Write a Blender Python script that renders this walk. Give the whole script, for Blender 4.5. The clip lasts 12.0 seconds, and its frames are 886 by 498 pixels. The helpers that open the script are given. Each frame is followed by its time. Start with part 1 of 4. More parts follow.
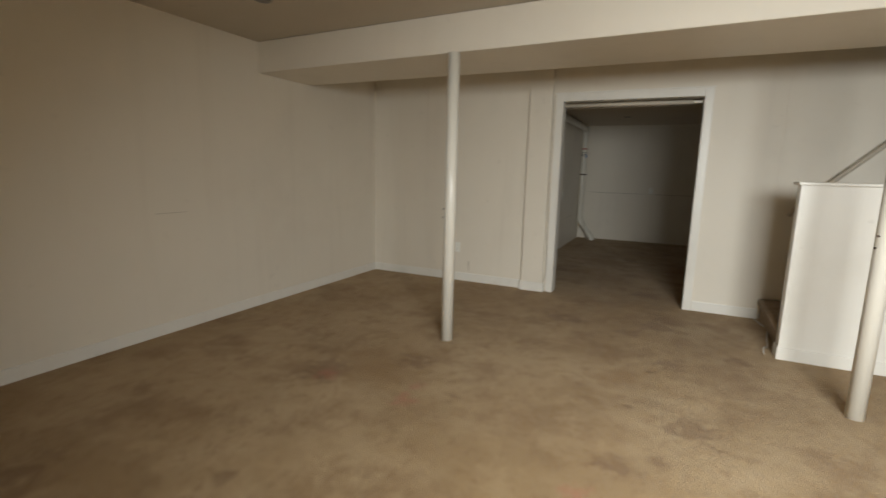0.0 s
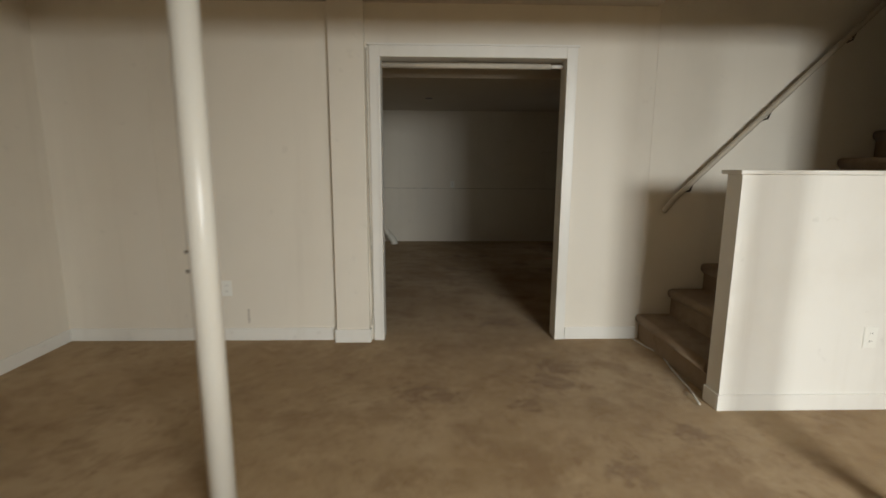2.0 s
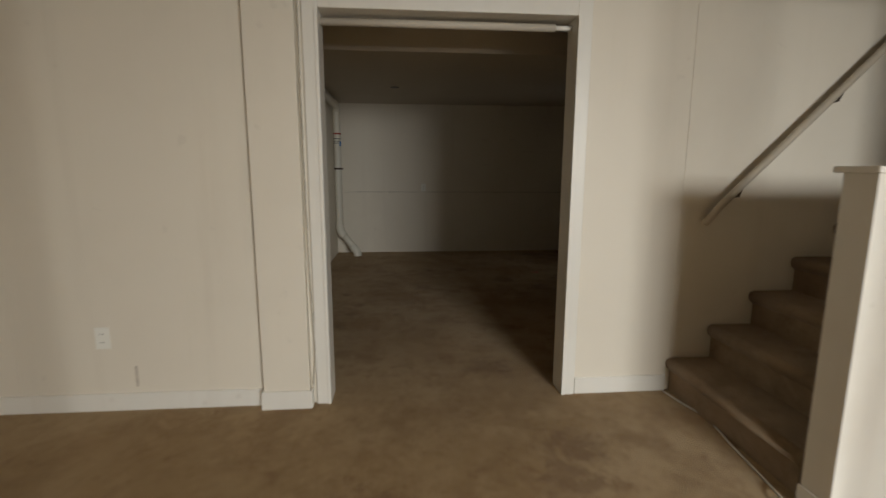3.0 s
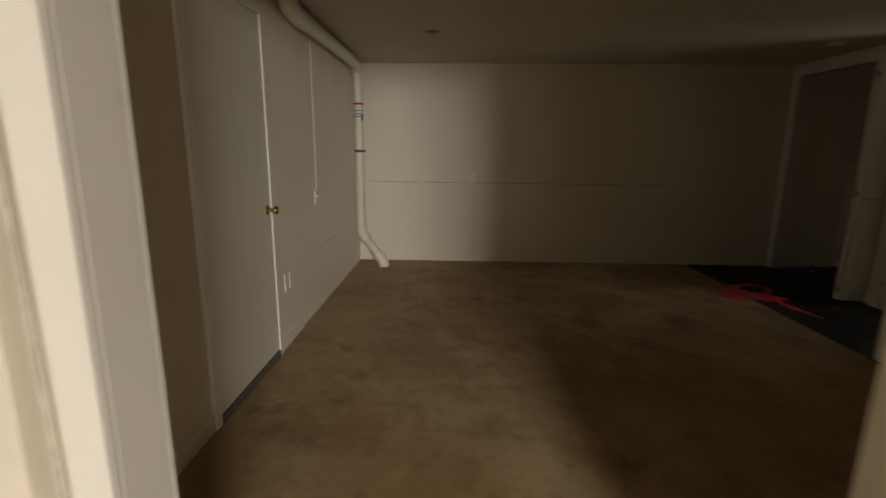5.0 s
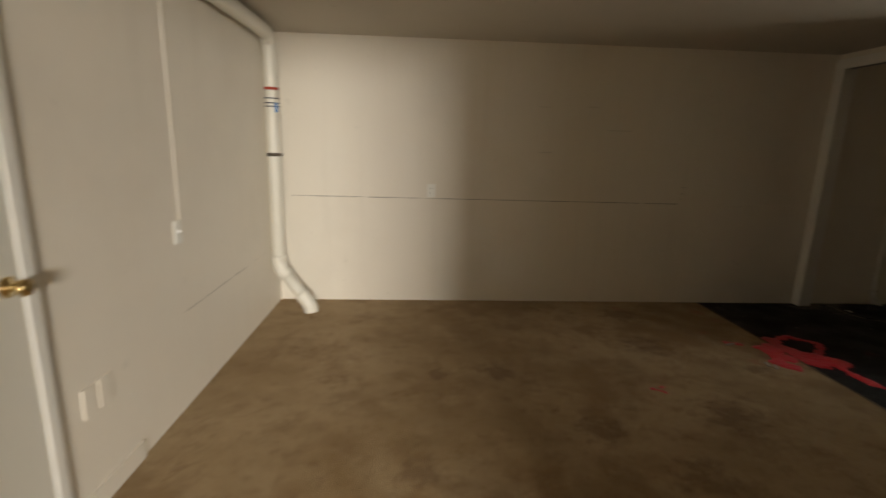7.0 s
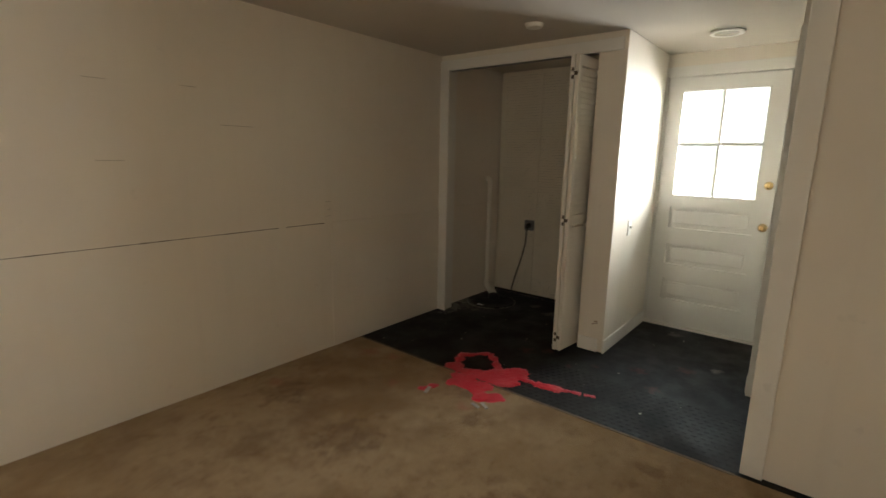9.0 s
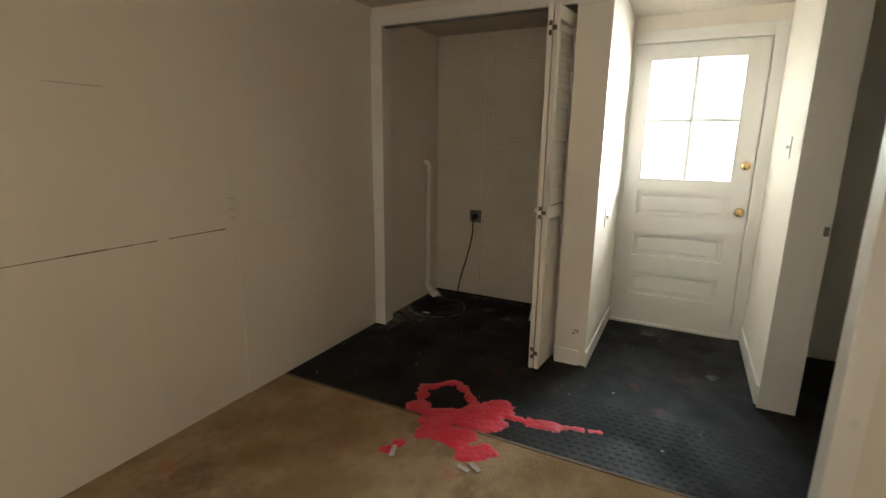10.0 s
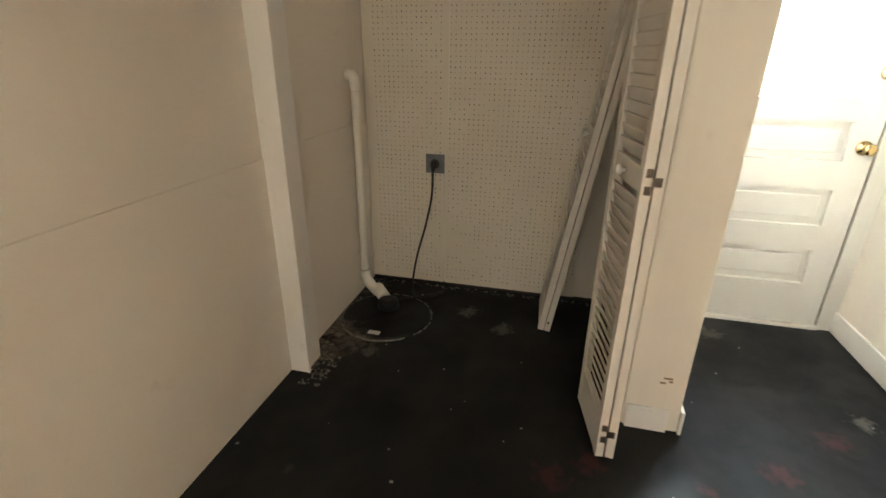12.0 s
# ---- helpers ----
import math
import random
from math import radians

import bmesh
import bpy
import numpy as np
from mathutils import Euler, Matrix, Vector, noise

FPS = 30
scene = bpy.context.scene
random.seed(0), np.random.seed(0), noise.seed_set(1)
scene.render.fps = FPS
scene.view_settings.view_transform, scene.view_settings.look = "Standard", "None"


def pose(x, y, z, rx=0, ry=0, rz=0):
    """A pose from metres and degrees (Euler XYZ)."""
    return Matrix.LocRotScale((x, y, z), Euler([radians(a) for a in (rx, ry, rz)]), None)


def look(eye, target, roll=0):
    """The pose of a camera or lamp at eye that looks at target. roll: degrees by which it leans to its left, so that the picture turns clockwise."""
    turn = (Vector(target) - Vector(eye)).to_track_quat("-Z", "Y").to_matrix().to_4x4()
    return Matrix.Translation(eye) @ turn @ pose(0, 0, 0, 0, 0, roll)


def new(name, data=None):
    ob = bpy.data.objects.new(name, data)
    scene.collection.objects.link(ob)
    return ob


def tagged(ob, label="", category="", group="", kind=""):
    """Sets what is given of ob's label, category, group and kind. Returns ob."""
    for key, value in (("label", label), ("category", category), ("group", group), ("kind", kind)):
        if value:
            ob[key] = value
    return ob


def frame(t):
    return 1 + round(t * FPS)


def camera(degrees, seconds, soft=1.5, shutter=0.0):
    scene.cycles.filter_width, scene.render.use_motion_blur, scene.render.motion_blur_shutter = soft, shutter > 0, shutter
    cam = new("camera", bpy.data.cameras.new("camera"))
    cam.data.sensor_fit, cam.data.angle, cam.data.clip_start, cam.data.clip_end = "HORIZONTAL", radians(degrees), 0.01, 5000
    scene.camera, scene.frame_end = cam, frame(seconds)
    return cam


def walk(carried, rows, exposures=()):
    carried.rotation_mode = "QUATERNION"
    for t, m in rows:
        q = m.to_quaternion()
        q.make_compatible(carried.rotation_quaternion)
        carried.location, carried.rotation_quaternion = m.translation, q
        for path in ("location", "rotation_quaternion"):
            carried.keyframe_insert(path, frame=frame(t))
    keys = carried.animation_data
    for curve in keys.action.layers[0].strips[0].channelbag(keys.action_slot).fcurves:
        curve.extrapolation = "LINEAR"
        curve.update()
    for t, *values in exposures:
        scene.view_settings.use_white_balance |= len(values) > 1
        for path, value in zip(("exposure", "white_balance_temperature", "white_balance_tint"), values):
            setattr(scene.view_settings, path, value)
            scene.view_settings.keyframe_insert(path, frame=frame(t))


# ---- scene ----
cam = camera(86.1, 12.0, shutter=0.5)
PATH = [
    (0, (1.945, -5.144, 1.306), (1.097, -3.363, 0.977), 1.4),
    (0.5, (1.636, -4.782, 1.317), (1.1, -2.884, 0.989), -0.2),
    (1, (1.425, -4.403, 1.3), (1.145, -2.452, 0.957), 0.2),
    (1.5, (1.33, -3.938, 1.305), (1.222, -1.97, 0.966), 0.2),
    (2, (1.194, -3.448, 1.287), (1.247, -1.477, 0.949), 0.3),
    (2.5, (1.19, -2.941, 1.263), (1.326, -0.975, 0.921), 0.5),
    (3, (1.244, -2.494, 1.266), (1.414, -0.528, 0.938), 0.2),
    (3.2, (1.209, -2.282, 1.281), (1.416, -0.32, 0.95), 0.8),
    (4.8, (1.35, -0.888, 1.339), (1.39, 1.071, 0.939), 0.1),
    (5, (1.384, -0.666, 1.333), (1.333, 1.288, 0.913), 0.6),
    (5.5, (1.345, -0.238, 1.334), (1.06, 1.69, 0.884), 1.9),
    (6, (1.385, 0.12, 1.338), (0.894, 2.0, 0.864), 1.1),
    (6.5, (1.343, 0.452, 1.351), (1.088, 2.382, 0.893), 1.8),
    (7, (1.44, 0.732, 1.393), (1.558, 2.682, 0.964), 1.6),
    (7.5, (1.442, 1.088, 1.366), (1.993, 2.969, 0.968), 1.1),
    (7.7, (1.468, 1.218, 1.365), (2.192, 3.039, 0.967), 1.1),
    (9.3, (1.852, 2.394, 1.405), (3.476, 3.494, 1.015), 1.1),
    (9.5, (1.929, 2.548, 1.402), (3.6, 3.571, 1.0), 1.1),
    (10, (2.207, 2.856, 1.361), (3.947, 3.741, 0.924), 0.8),
    (10.5, (2.545, 3.138, 1.315), (4.322, 3.916, 0.829), 0.2),
    (11, (2.877, 3.415, 1.325), (4.675, 4.071, 0.745), -0.1),
    (11.5, (3.224, 3.642, 1.308), (5.031, 4.18, 0.64), 0.3),
    (12, (3.53, 3.828, 1.288), (5.329, 4.263, 0.528), 0.6),
]
EXPOSURE = [(0, -1.05, 6300, 5), (2.0, -0.95, 6300, 5), (3.2, -1.0, 6550, 7), (4.8, -0.3, 7200, 9), (5.0, -0.2, 7100, 9), (5.5, 0.6, 6900, 9), (6.0, 1.15, 6300, 7), (6.5, 1.0, 6800, 8), (7.0, 1.0, 7000, 9), (7.7, 1.35, 6900, 8),
            (9.3, 2.35, 6200, 9), (10.5, 2.85, 6100, 9), (11.5, 3.45, 6050, 9), (12.0, 3.9, 6000, 9)]
walk(cam, [(t, look(*p)) for t, *p in PATH], EXPOSURE)

# ---- light ----
world = bpy.data.worlds.new("world")
scene.world = world
world.use_nodes = True
wn = world.node_tree
sky = wn.nodes.new("ShaderNodeTexSky")
sky.sky_type = "NISHITA"
sky.sun_disc = False
sky.sun_elevation = radians(38)
sky.sun_rotation = radians(200)
wn.links.new(sky.outputs[0], wn.nodes["Background"].inputs[0])
wn.nodes["Background"].inputs[1].default_value = 0.12


def area(name, m, w, h, power, color):
    d = bpy.data.lights.new(name, "AREA")
    d.shape, d.size, d.size_y, d.energy, d.color = "RECTANGLE", w, h, power, color
    ob = new(name, d)
    ob.matrix_world = m
    return ob


# skylight in the rear window of the large room and in the glazed outside door
area("window_skylight", look((3.1, -5.86, 1.78), (2.5, -3.5, 0.0)), 1.45, 0.85, 235, (1.0, 0.98, 0.95)).data.spread = radians(118)
area("door_skylight", look((7.3, 2.9, 2.75), (4.6, 2.95, 0.3)), 1.6, 1.1, 3.2, (0.86, 0.97, 1.0)).data.spread = radians(90)
area("door_pane_skylight", look((6.27, 2.83, 1.56), (3.0, 4.75, 1.15)), 0.56, 0.82, 4.5, (1.0, 0.99, 0.96)).data.spread = radians(84)


# ---- materials ----
def shader(name, rough=0.6, metal=0.0):
    m = bpy.data.materials.new(name)
    m.use_nodes = True
    b = m.node_tree.nodes["Principled BSDF"]
    b.inputs["Roughness"].default_value = rough
    b.inputs["Metallic"].default_value = metal
    return m, m.node_tree, b


def node(nt, kind, **inputs):
    n = nt.nodes.new(kind)
    for k, v in inputs.items():
        n.inputs[k.replace("_", " ")].default_value = v
    return n


def place(nt, scale=(1, 1, 1)):
    g = nt.nodes.new("ShaderNodeNewGeometry")
    mp = nt.nodes.new("ShaderNodeMapping")
    mp.inputs["Scale"].default_value = scale
    nt.links.new(g.outputs["Position"], mp.inputs["Vector"])
    return mp.outputs["Vector"]


def noise_fac(nt, vec, scale, detail=4.0, rough=0.55, low=0.35, high=0.65):
    n = node(nt, "ShaderNodeTexNoise", Scale=scale, Detail=detail, Roughness=rough)
    nt.links.new(vec, n.inputs["Vector"])
    r = nt.nodes.new("ShaderNodeMapRange")
    r.interpolation_type = "SMOOTHSTEP"
    r.inputs["From Min"].default_value, r.inputs["From Max"].default_value = low, high
    nt.links.new(n.outputs["Fac"], r.inputs["Value"])
    return r.outputs["Result"]


def blend(nt, fac, a, b, mode="MIX"):
    x = nt.nodes.new("ShaderNodeMix")
    x.data_type, x.blend_type = "RGBA", mode
    for sock, val in ((x.inputs[0], fac), (x.inputs[6], a), (x.inputs[7], b)):
        if isinstance(val, bpy.types.NodeSocket):
            nt.links.new(val, sock)
        elif isinstance(val, (int, float)):
            sock.default_value = val
        else:
            sock.default_value = (*val, 1)
    return x.outputs[2]


def math_node(nt, op, a, b=0.0, clamp=False):
    x = nt.nodes.new("ShaderNodeMath")
    x.operation, x.use_clamp = op, clamp
    for sock, val in ((x.inputs[0], a), (x.inputs[1], b)):
        if isinstance(val, bpy.types.NodeSocket):
            nt.links.new(val, sock)
        else:
            sock.default_value = val
    return x.outputs[0]


def relief(nt, bsdf, height, strength, distance):
    b = nt.nodes.new("ShaderNodeBump")
    b.inputs["Strength"].default_value, b.inputs["Distance"].default_value = strength, distance
    nt.links.new(height, b.inputs["Height"])
    nt.links.new(b.outputs[0], bsdf.inputs["Normal"])


def paint(name, color, dirt, rough=0.55, amount=0.35, streak=True):
    """Old roller paint: blotches, faint upright streaks, orange-peel relief."""
    m, nt, b = shader(name, rough)
    v = place(nt)
    big = noise_fac(nt, v, 1.1, 5, 0.6, 0.42, 0.8)
    c = blend(nt, math_node(nt, "MULTIPLY", big, amount), color, dirt)
    if streak:
        s = noise_fac(nt, place(nt, (3.5, 3.5, 0.22)), 2.0, 4, 0.6, 0.5, 0.85)
        c = blend(nt, math_node(nt, "MULTIPLY", s, amount * 0.8), c, dirt)
    spot = noise_fac(nt, v, 9, 3, 0.5, 0.68, 0.76)
    c = blend(nt, math_node(nt, "MULTIPLY", spot, amount * 0.5), c, [x * 0.6 for x in dirt])
    nt.links.new(c, b.inputs["Base Color"])
    relief(nt, b, noise_fac(nt, v, 190, 3, 0.6, 0.2, 0.8), 0.18, 0.002)
    return m


WALL = paint("wall_paint", (0.81, 0.755, 0.655), (0.56, 0.50, 0.41), 0.5, 0.2)
WALL_FAR = paint("panel_paint", (0.81, 0.755, 0.655), (0.55, 0.49, 0.40), 0.45, 0.22)
# darker than the walls: part of the ceiling's shade is put into this colour
CEIL_DIM = paint("dimmed_ceiling_paint", (0.58, 0.53, 0.45), (0.46, 0.41, 0.33), 0.8, 0.3, False)
RAIL = paint("rail_paint", (0.52, 0.46, 0.37), (0.38, 0.32, 0.25), 0.4, 0.3)
TRIM = paint("trim_gloss", (0.84, 0.82, 0.765), (0.55, 0.49, 0.40), 0.32, 0.25)
DOORPAINT = paint("door_paint", (0.74, 0.72, 0.64), (0.58, 0.54, 0.46), 0.4, 0.2)
OUTDOOR = paint("outside_door_paint", (0.80, 0.79, 0.74), (0.60, 0.56, 0.48), 0.38, 0.2)
LOUVRE = paint("louvre_paint", (0.80, 0.76, 0.68), (0.55, 0.48, 0.38), 0.42, 0.25)
POLE = paint("pole_gloss", (0.80, 0.77, 0.69), (0.50, 0.44, 0.35), 0.28, 0.2)
PVC = paint("white_plastic", (0.78, 0.75, 0.66), (0.55, 0.48, 0.36), 0.35, 0.25, False)
PLATE = paint("plate_plastic", (0.88, 0.87, 0.81), (0.6, 0.54, 0.44), 0.35, 0.15, False)


def plain(name, color, rough=0.5, metal=0.0, vary=0.3, scale=30):
    m, nt, b = shader(name, rough, metal)
    f = noise_fac(nt, place(nt), scale, 4, 0.6, 0.3, 0.7)
    nt.links.new(blend(nt, f, color, [c * (1 - vary) for c in color]), b.inputs["Base Color"])
    return m


BRASS = plain("brass", (0.74, 0.56, 0.27), 0.18, 1.0, 0.2)
STEEL = plain("dark_steel", (0.16, 0.13, 0.10), 0.45, 0.8, 0.5, 90)
BLACK = plain("black_rubber", (0.015, 0.015, 0.015), 0.5)
GAP = plain("dark_gap", (0.035, 0.028, 0.02), 0.9)
SCRATCH = plain("scuff", (0.66, 0.60, 0.51), 0.8)
CRACK = plain("crack_shadow", (0.15, 0.115, 0.08), 0.9, 0, 0.6, 12)
RUST = plain("rust_mark", (0.30, 0.17, 0.08), 0.85, 0, 0.5, 60)
GREY = plain("grey_metal_plate", (0.22, 0.22, 0.22), 0.45, 0.3)
REDTAG = plain("red_label", (0.5, 0.06, 0.03), 0.5)
INK = plain("label_ink", (0.03, 0.035, 0.06), 0.5)
BLUE = plain("blue_tape", (0.05, 0.22, 0.55), 0.5)
CORD = plain("white_cord", (0.70, 0.66, 0.58), 0.5)
DEBRIS = plain("plaster_crumb", (0.55, 0.51, 0.44), 0.85)
DUST = plain("floor_dust", (0.27, 0.245, 0.205), 0.9, 0, 0.5, 40)
SILL = plain("worn_threshold", (0.17, 0.155, 0.13), 0.6, 0.0, 0.4, 25)
WOOD = plain("worn_wood", (0.20, 0.14, 0.09), 0.8)
LENS = plain("lamp_lens", (0.55, 0.52, 0.47), 0.3)
HOLE = plain("peg_hole", (0.10, 0.075, 0.045), 0.9, 0, 0.5, 14)
GROUND = plain("yard_ground", (0.16, 0.15, 0.10), 0.9, 0, 0.4, 2)
FACADE = plain("outside_wall", (0.4, 0.38, 0.34), 0.9)


def pegboard():
    m, nt, b = shader("pegboard_paint", 0.6)
    v = place(nt)
    c = blend(nt, noise_fac(nt, v, 1.6, 5, 0.6, 0.35, 0.75), (0.82, 0.765, 0.64), (0.74, 0.675, 0.54))
    nt.links.new(c, b.inputs["Base Color"])
    relief(nt, b, noise_fac(nt, v, 150, 3, 0.6, 0.2, 0.8), 0.2, 0.002)
    return m


PEG = pegboard()


def spots(nt, vec, places, wob, gain=1.0):
    """A mask of uneven blots at (x, y, radius)."""
    wobble = node(nt, "ShaderNodeTexNoise", Scale=wob, Detail=4.0, Roughness=0.6)
    nt.links.new(vec, wobble.inputs["Vector"])
    total = None
    for x, y, r in places:
        d = nt.nodes.new("ShaderNodeVectorMath")
        d.operation = "DISTANCE"
        nt.links.new(vec, d.inputs[0])
        d.inputs[1].default_value = (x, y, 0)
        k = math_node(nt, "DIVIDE", d.outputs["Value"], r)
        k = math_node(nt, "ADD", k, math_node(nt, "MULTIPLY", math_node(nt, "SUBTRACT", wobble.outputs["Fac"], 0.5), 4.0))
        k = math_node(nt, "SUBTRACT", 1.25, k, True)
        total = k if total is None else math_node(nt, "MAXIMUM", total, k)
    return math_node(nt, "MULTIPLY", total, gain, True)


DARK_SPOTS = [(0.01, -2.83, 0.17), (0.46, -2.42, 0.12), (-0.42, -4.28, 0.13), (0.36, -3.89, 0.05), (2.15, -2.51, 0.13), (1.83, -2.40, 0.03), (2.0, -0.53, 0.15), (2.50, -1.33, 0.08),
              (0.89, -2.76, 0.04), (1.93, -1.82, 0.03), (1.09, -0.88, 0.12), (1.29, -0.93, 0.1), (1.94, -0.75, 0.13), (1.75, -1.02, 0.1), (1.79, 0.40, 0.14), (0.67, 2.29, 0.05),
              (0.83, 1.91, 0.05), (1.19, 1.59, 0.04), (2.75, 2.46, 0.14), (1.48, 2.54, 0.1), (3.14, 3.88, 0.16), (3.19, 2.97, 0.15), (2.40, 2.85, 0.11), (1.60, 3.44, 0.07), (1.98, 3.46, 0.1),
              (3.89, 2.64, 0.06), (3.23, 4.54, 0.14), (3.71, 3.52, 0.08), (0.36, 1.53, 0.05), (0.48, 1.535, 0.05),
              (3.99, 3.76, 0.07), (3.93, 3.70, 0.06), (4.02, 3.92, 0.05), (1.83, -3.02, 0.09), (2.0, -2.9, 0.05), (0.78, 1.62, 0.06), (0.55, 1.33, 0.08), (0.72, 1.28, 0.06), (2.05, -1.62, 0.09)]
RED_SPOTS = [(3.95, 4.6, 0.07), (0.67, -2.94, 0.07), (0.65, -2.76, 0.05), (0.06, -2.86, 0.08), (3.72, 4.13, 0.04), (3.78, 3.62, 0.05), (3.26, 4.67, 0.06), (4.01, 4.40, 0.05), (1.7, -3.3, 0.06)]


def carpet(name, light, dark, stain):
    m, nt, b = shader(name, 0.95)
    v = place(nt)
    c = blend(nt, noise_fac(nt, v, 0.8, 6, 0.62, 0.38, 0.64), light, dark)
    c = blend(nt, math_node(nt, "MULTIPLY", noise_fac(nt, v, 2.3, 7, 0.7, 0.46, 0.66), 0.7), c, stain)
    c = blend(nt, math_node(nt, "MULTIPLY", noise_fac(nt, v, 5.5, 6, 0.7, 0.56, 0.70), 0.6), c, [stain[0] * 0.85, stain[1] * 0.72, stain[2] * 0.6])
    c = blend(nt, math_node(nt, "MULTIPLY", noise_fac(nt, v, 1.7, 5, 0.6, 0.58, 0.72), 0.35), c, [min(1, x * 1.25) for x in light])
    ochre = spots(nt, v, [(3.75, 4.35, 0.34), (3.35, 4.0, 0.3), (2.6, 3.3, 0.28), (1.2, 2.3, 0.3), (1.0, 1.4, 0.25), (2.2, 2.0, 0.25), (0.3, -2.6, 0.3), (1.8, -2.0, 0.2)], 5)
    c = blend(nt, math_node(nt, "MULTIPLY", ochre, 0.8), c, (0.33, 0.185, 0.055))
    c = blend(nt, math_node(nt, "MULTIPLY", spots(nt, v, DARK_SPOTS, 13, 1.2), 0.6), c, [stain[0] * 0.62, stain[1] * 0.5, stain[2] * 0.36])
    c = blend(nt, math_node(nt, "MULTIPLY", spots(nt, v, RED_SPOTS, 18), 0.5), c, (0.50, 0.14, 0.08))
    mottle = noise_fac(nt, v, 14, 6, 0.75, 0.5, 0.68)
    c = blend(nt, math_node(nt, "MULTIPLY", mottle, 0.5), c, stain)
    wear = noise_fac(nt, v, 3.1, 7, 0.72, 0.52, 0.66)
    c = blend(nt, math_node(nt, "MULTIPLY", wear, 0.4), c, [min(1, x * 1.12) for x in light])
    speck = noise_fac(nt, v, 26, 3, 0.6, 0.70, 0.75)
    c = blend(nt, math_node(nt, "MULTIPLY", speck, 0.55), c, [x * 0.45 for x in stain])
    tuft = noise_fac(nt, v, 230, 3, 0.75, 0.3, 0.7)
    c = blend(nt, math_node(nt, "MULTIPLY", tuft, 0.5), c, [x * 0.5 for x in dark])
    nt.links.new(c, b.inputs["Base Color"])
    b.inputs["Sheen Weight"].default_value = 0.15
    h = math_node(nt, "ADD", tuft, math_node(nt, "MULTIPLY", noise_fac(nt, v, 60, 4, 0.6, 0.3, 0.7), 0.8))
    relief(nt, b, h, 0.55, 0.008)
    return m


CARPET = carpet("tan_carpet", (0.545, 0.39, 0.21), (0.39, 0.25, 0.105), (0.255, 0.135, 0.038))
CARPET_STAIR = carpet("stair_carpet", (0.42, 0.30, 0.19), (0.30, 0.21, 0.12), (0.20, 0.13, 0.07))


def black_floor():
    m, nt, b = shader("black_studded_floor", 0.55)
    v = place(nt)
    c = blend(nt, noise_fac(nt, v, 2.2, 5, 0.6, 0.35, 0.7), (0.010, 0.011, 0.012), (0.020, 0.019, 0.018))
    dust = noise_fac(nt, v, 5.5, 6, 0.7, 0.62, 0.75)
    c = blend(nt, math_node(nt, "MULTIPLY", dust, 0.25), c, (0.13, 0.115, 0.095))
    c = blend(nt, math_node(nt, "MULTIPLY", noise_fac(nt, v, 24, 4, 0.7, 0.72, 0.78), 0.6), c, (0.25, 0.22, 0.18))
    pale = spots(nt, v, [(5.22, 4.80, 0.08), (5.33, 4.72, 0.09), (5.42, 4.82, 0.08), (5.75, 4.22, 0.05), (5.9, 4.85, 0.1), (5.28, 4.6, 0.04), (5.62, 4.02, 0.05), (5.85, 3.0, 0.05), (5.3, 2.6, 0.04)], 26)
    c = blend(nt, math_node(nt, "MULTIPLY", pale, 0.6), c, (0.20, 0.18, 0.15))
    pink = spots(nt, v, [(4.75, 3.75, 0.05), (4.85, 3.62, 0.05), (4.95, 3.0, 0.05), (4.72, 2.85, 0.045), (5.15, 2.75, 0.05), (4.82, 3.25, 0.03), (4.7, 3.4, 0.03), (5.0, 2.28, 0.03)], 22)
    c = blend(nt, math_node(nt, "MULTIPLY", pink, 0.22), c, (0.22, 0.05, 0.05))
    nt.links.new(c, b.inputs["Base Color"])
    r = nt.nodes.new("ShaderNodeMapRange")
    r.inputs["To Min"].default_value, r.inputs["To Max"].default_value = 0.42, 0.75
    nt.links.new(noise_fac(nt, v, 3.5, 5, 0.6, 0.3, 0.7), r.inputs["Value"])
    nt.links.new(r.outputs[0], b.inputs["Roughness"])
    b.inputs["Specular IOR Level"].default_value = 0.2
    vor = node(nt, "ShaderNodeTexVoronoi", Scale=28.0, Randomness=0.0)
    nt.links.new(place(nt, (1.0, 0.6, 1.0)), vor.inputs["Vector"])
    stud = math_node(nt, "LESS_THAN", vor.outputs["Distance"], 0.3)
    relief(nt, b, stud, 0.15, 0.0015)
    return m


BLACKFLOOR = black_floor()


def wet_red():
    m, nt, b = shader("spilled_red_paint", 0.3)
    v = place(nt)
    c = blend(nt, noise_fac(nt, v, 9, 5, 0.6, 0.35, 0.7), (0.66, 0.025, 0.05), (0.72, 0.07, 0.10))
    c = blend(nt, math_node(nt, "MULTIPLY", noise_fac(nt, v, 45, 4, 0.6, 0.70, 0.78), 0.6), c, (0.75, 0.42, 0.40))
    nt.links.new(c, b.inputs["Base Color"])
    relief(nt, b, noise_fac(nt, v, 40, 4, 0.6, 0.3, 0.7), 0.4, 0.006)
    return m


REDPAINT = wet_red()


def pane():
    m = bpy.data.materials.new("window_glass")
    m.use_nodes = True
    nt = m.node_tree
    nt.nodes.clear()
    out, mix = nt.nodes.new("ShaderNodeOutputMaterial"), nt.nodes.new("ShaderNodeMixShader")
    tr, gl = nt.nodes.new("ShaderNodeBsdfTransparent"), nt.nodes.new("ShaderNodeBsdfGlossy")
    gl.inputs["Roughness"].default_value = 0.02
    mix.inputs[0].default_value = 0.06
    nt.links.new(tr.outputs[0], mix.inputs[1])
    nt.links.new(gl.outputs[0], mix.inputs[2])
    nt.links.new(mix.outputs[0], out.inputs[0])
    return m


GLASS = pane()


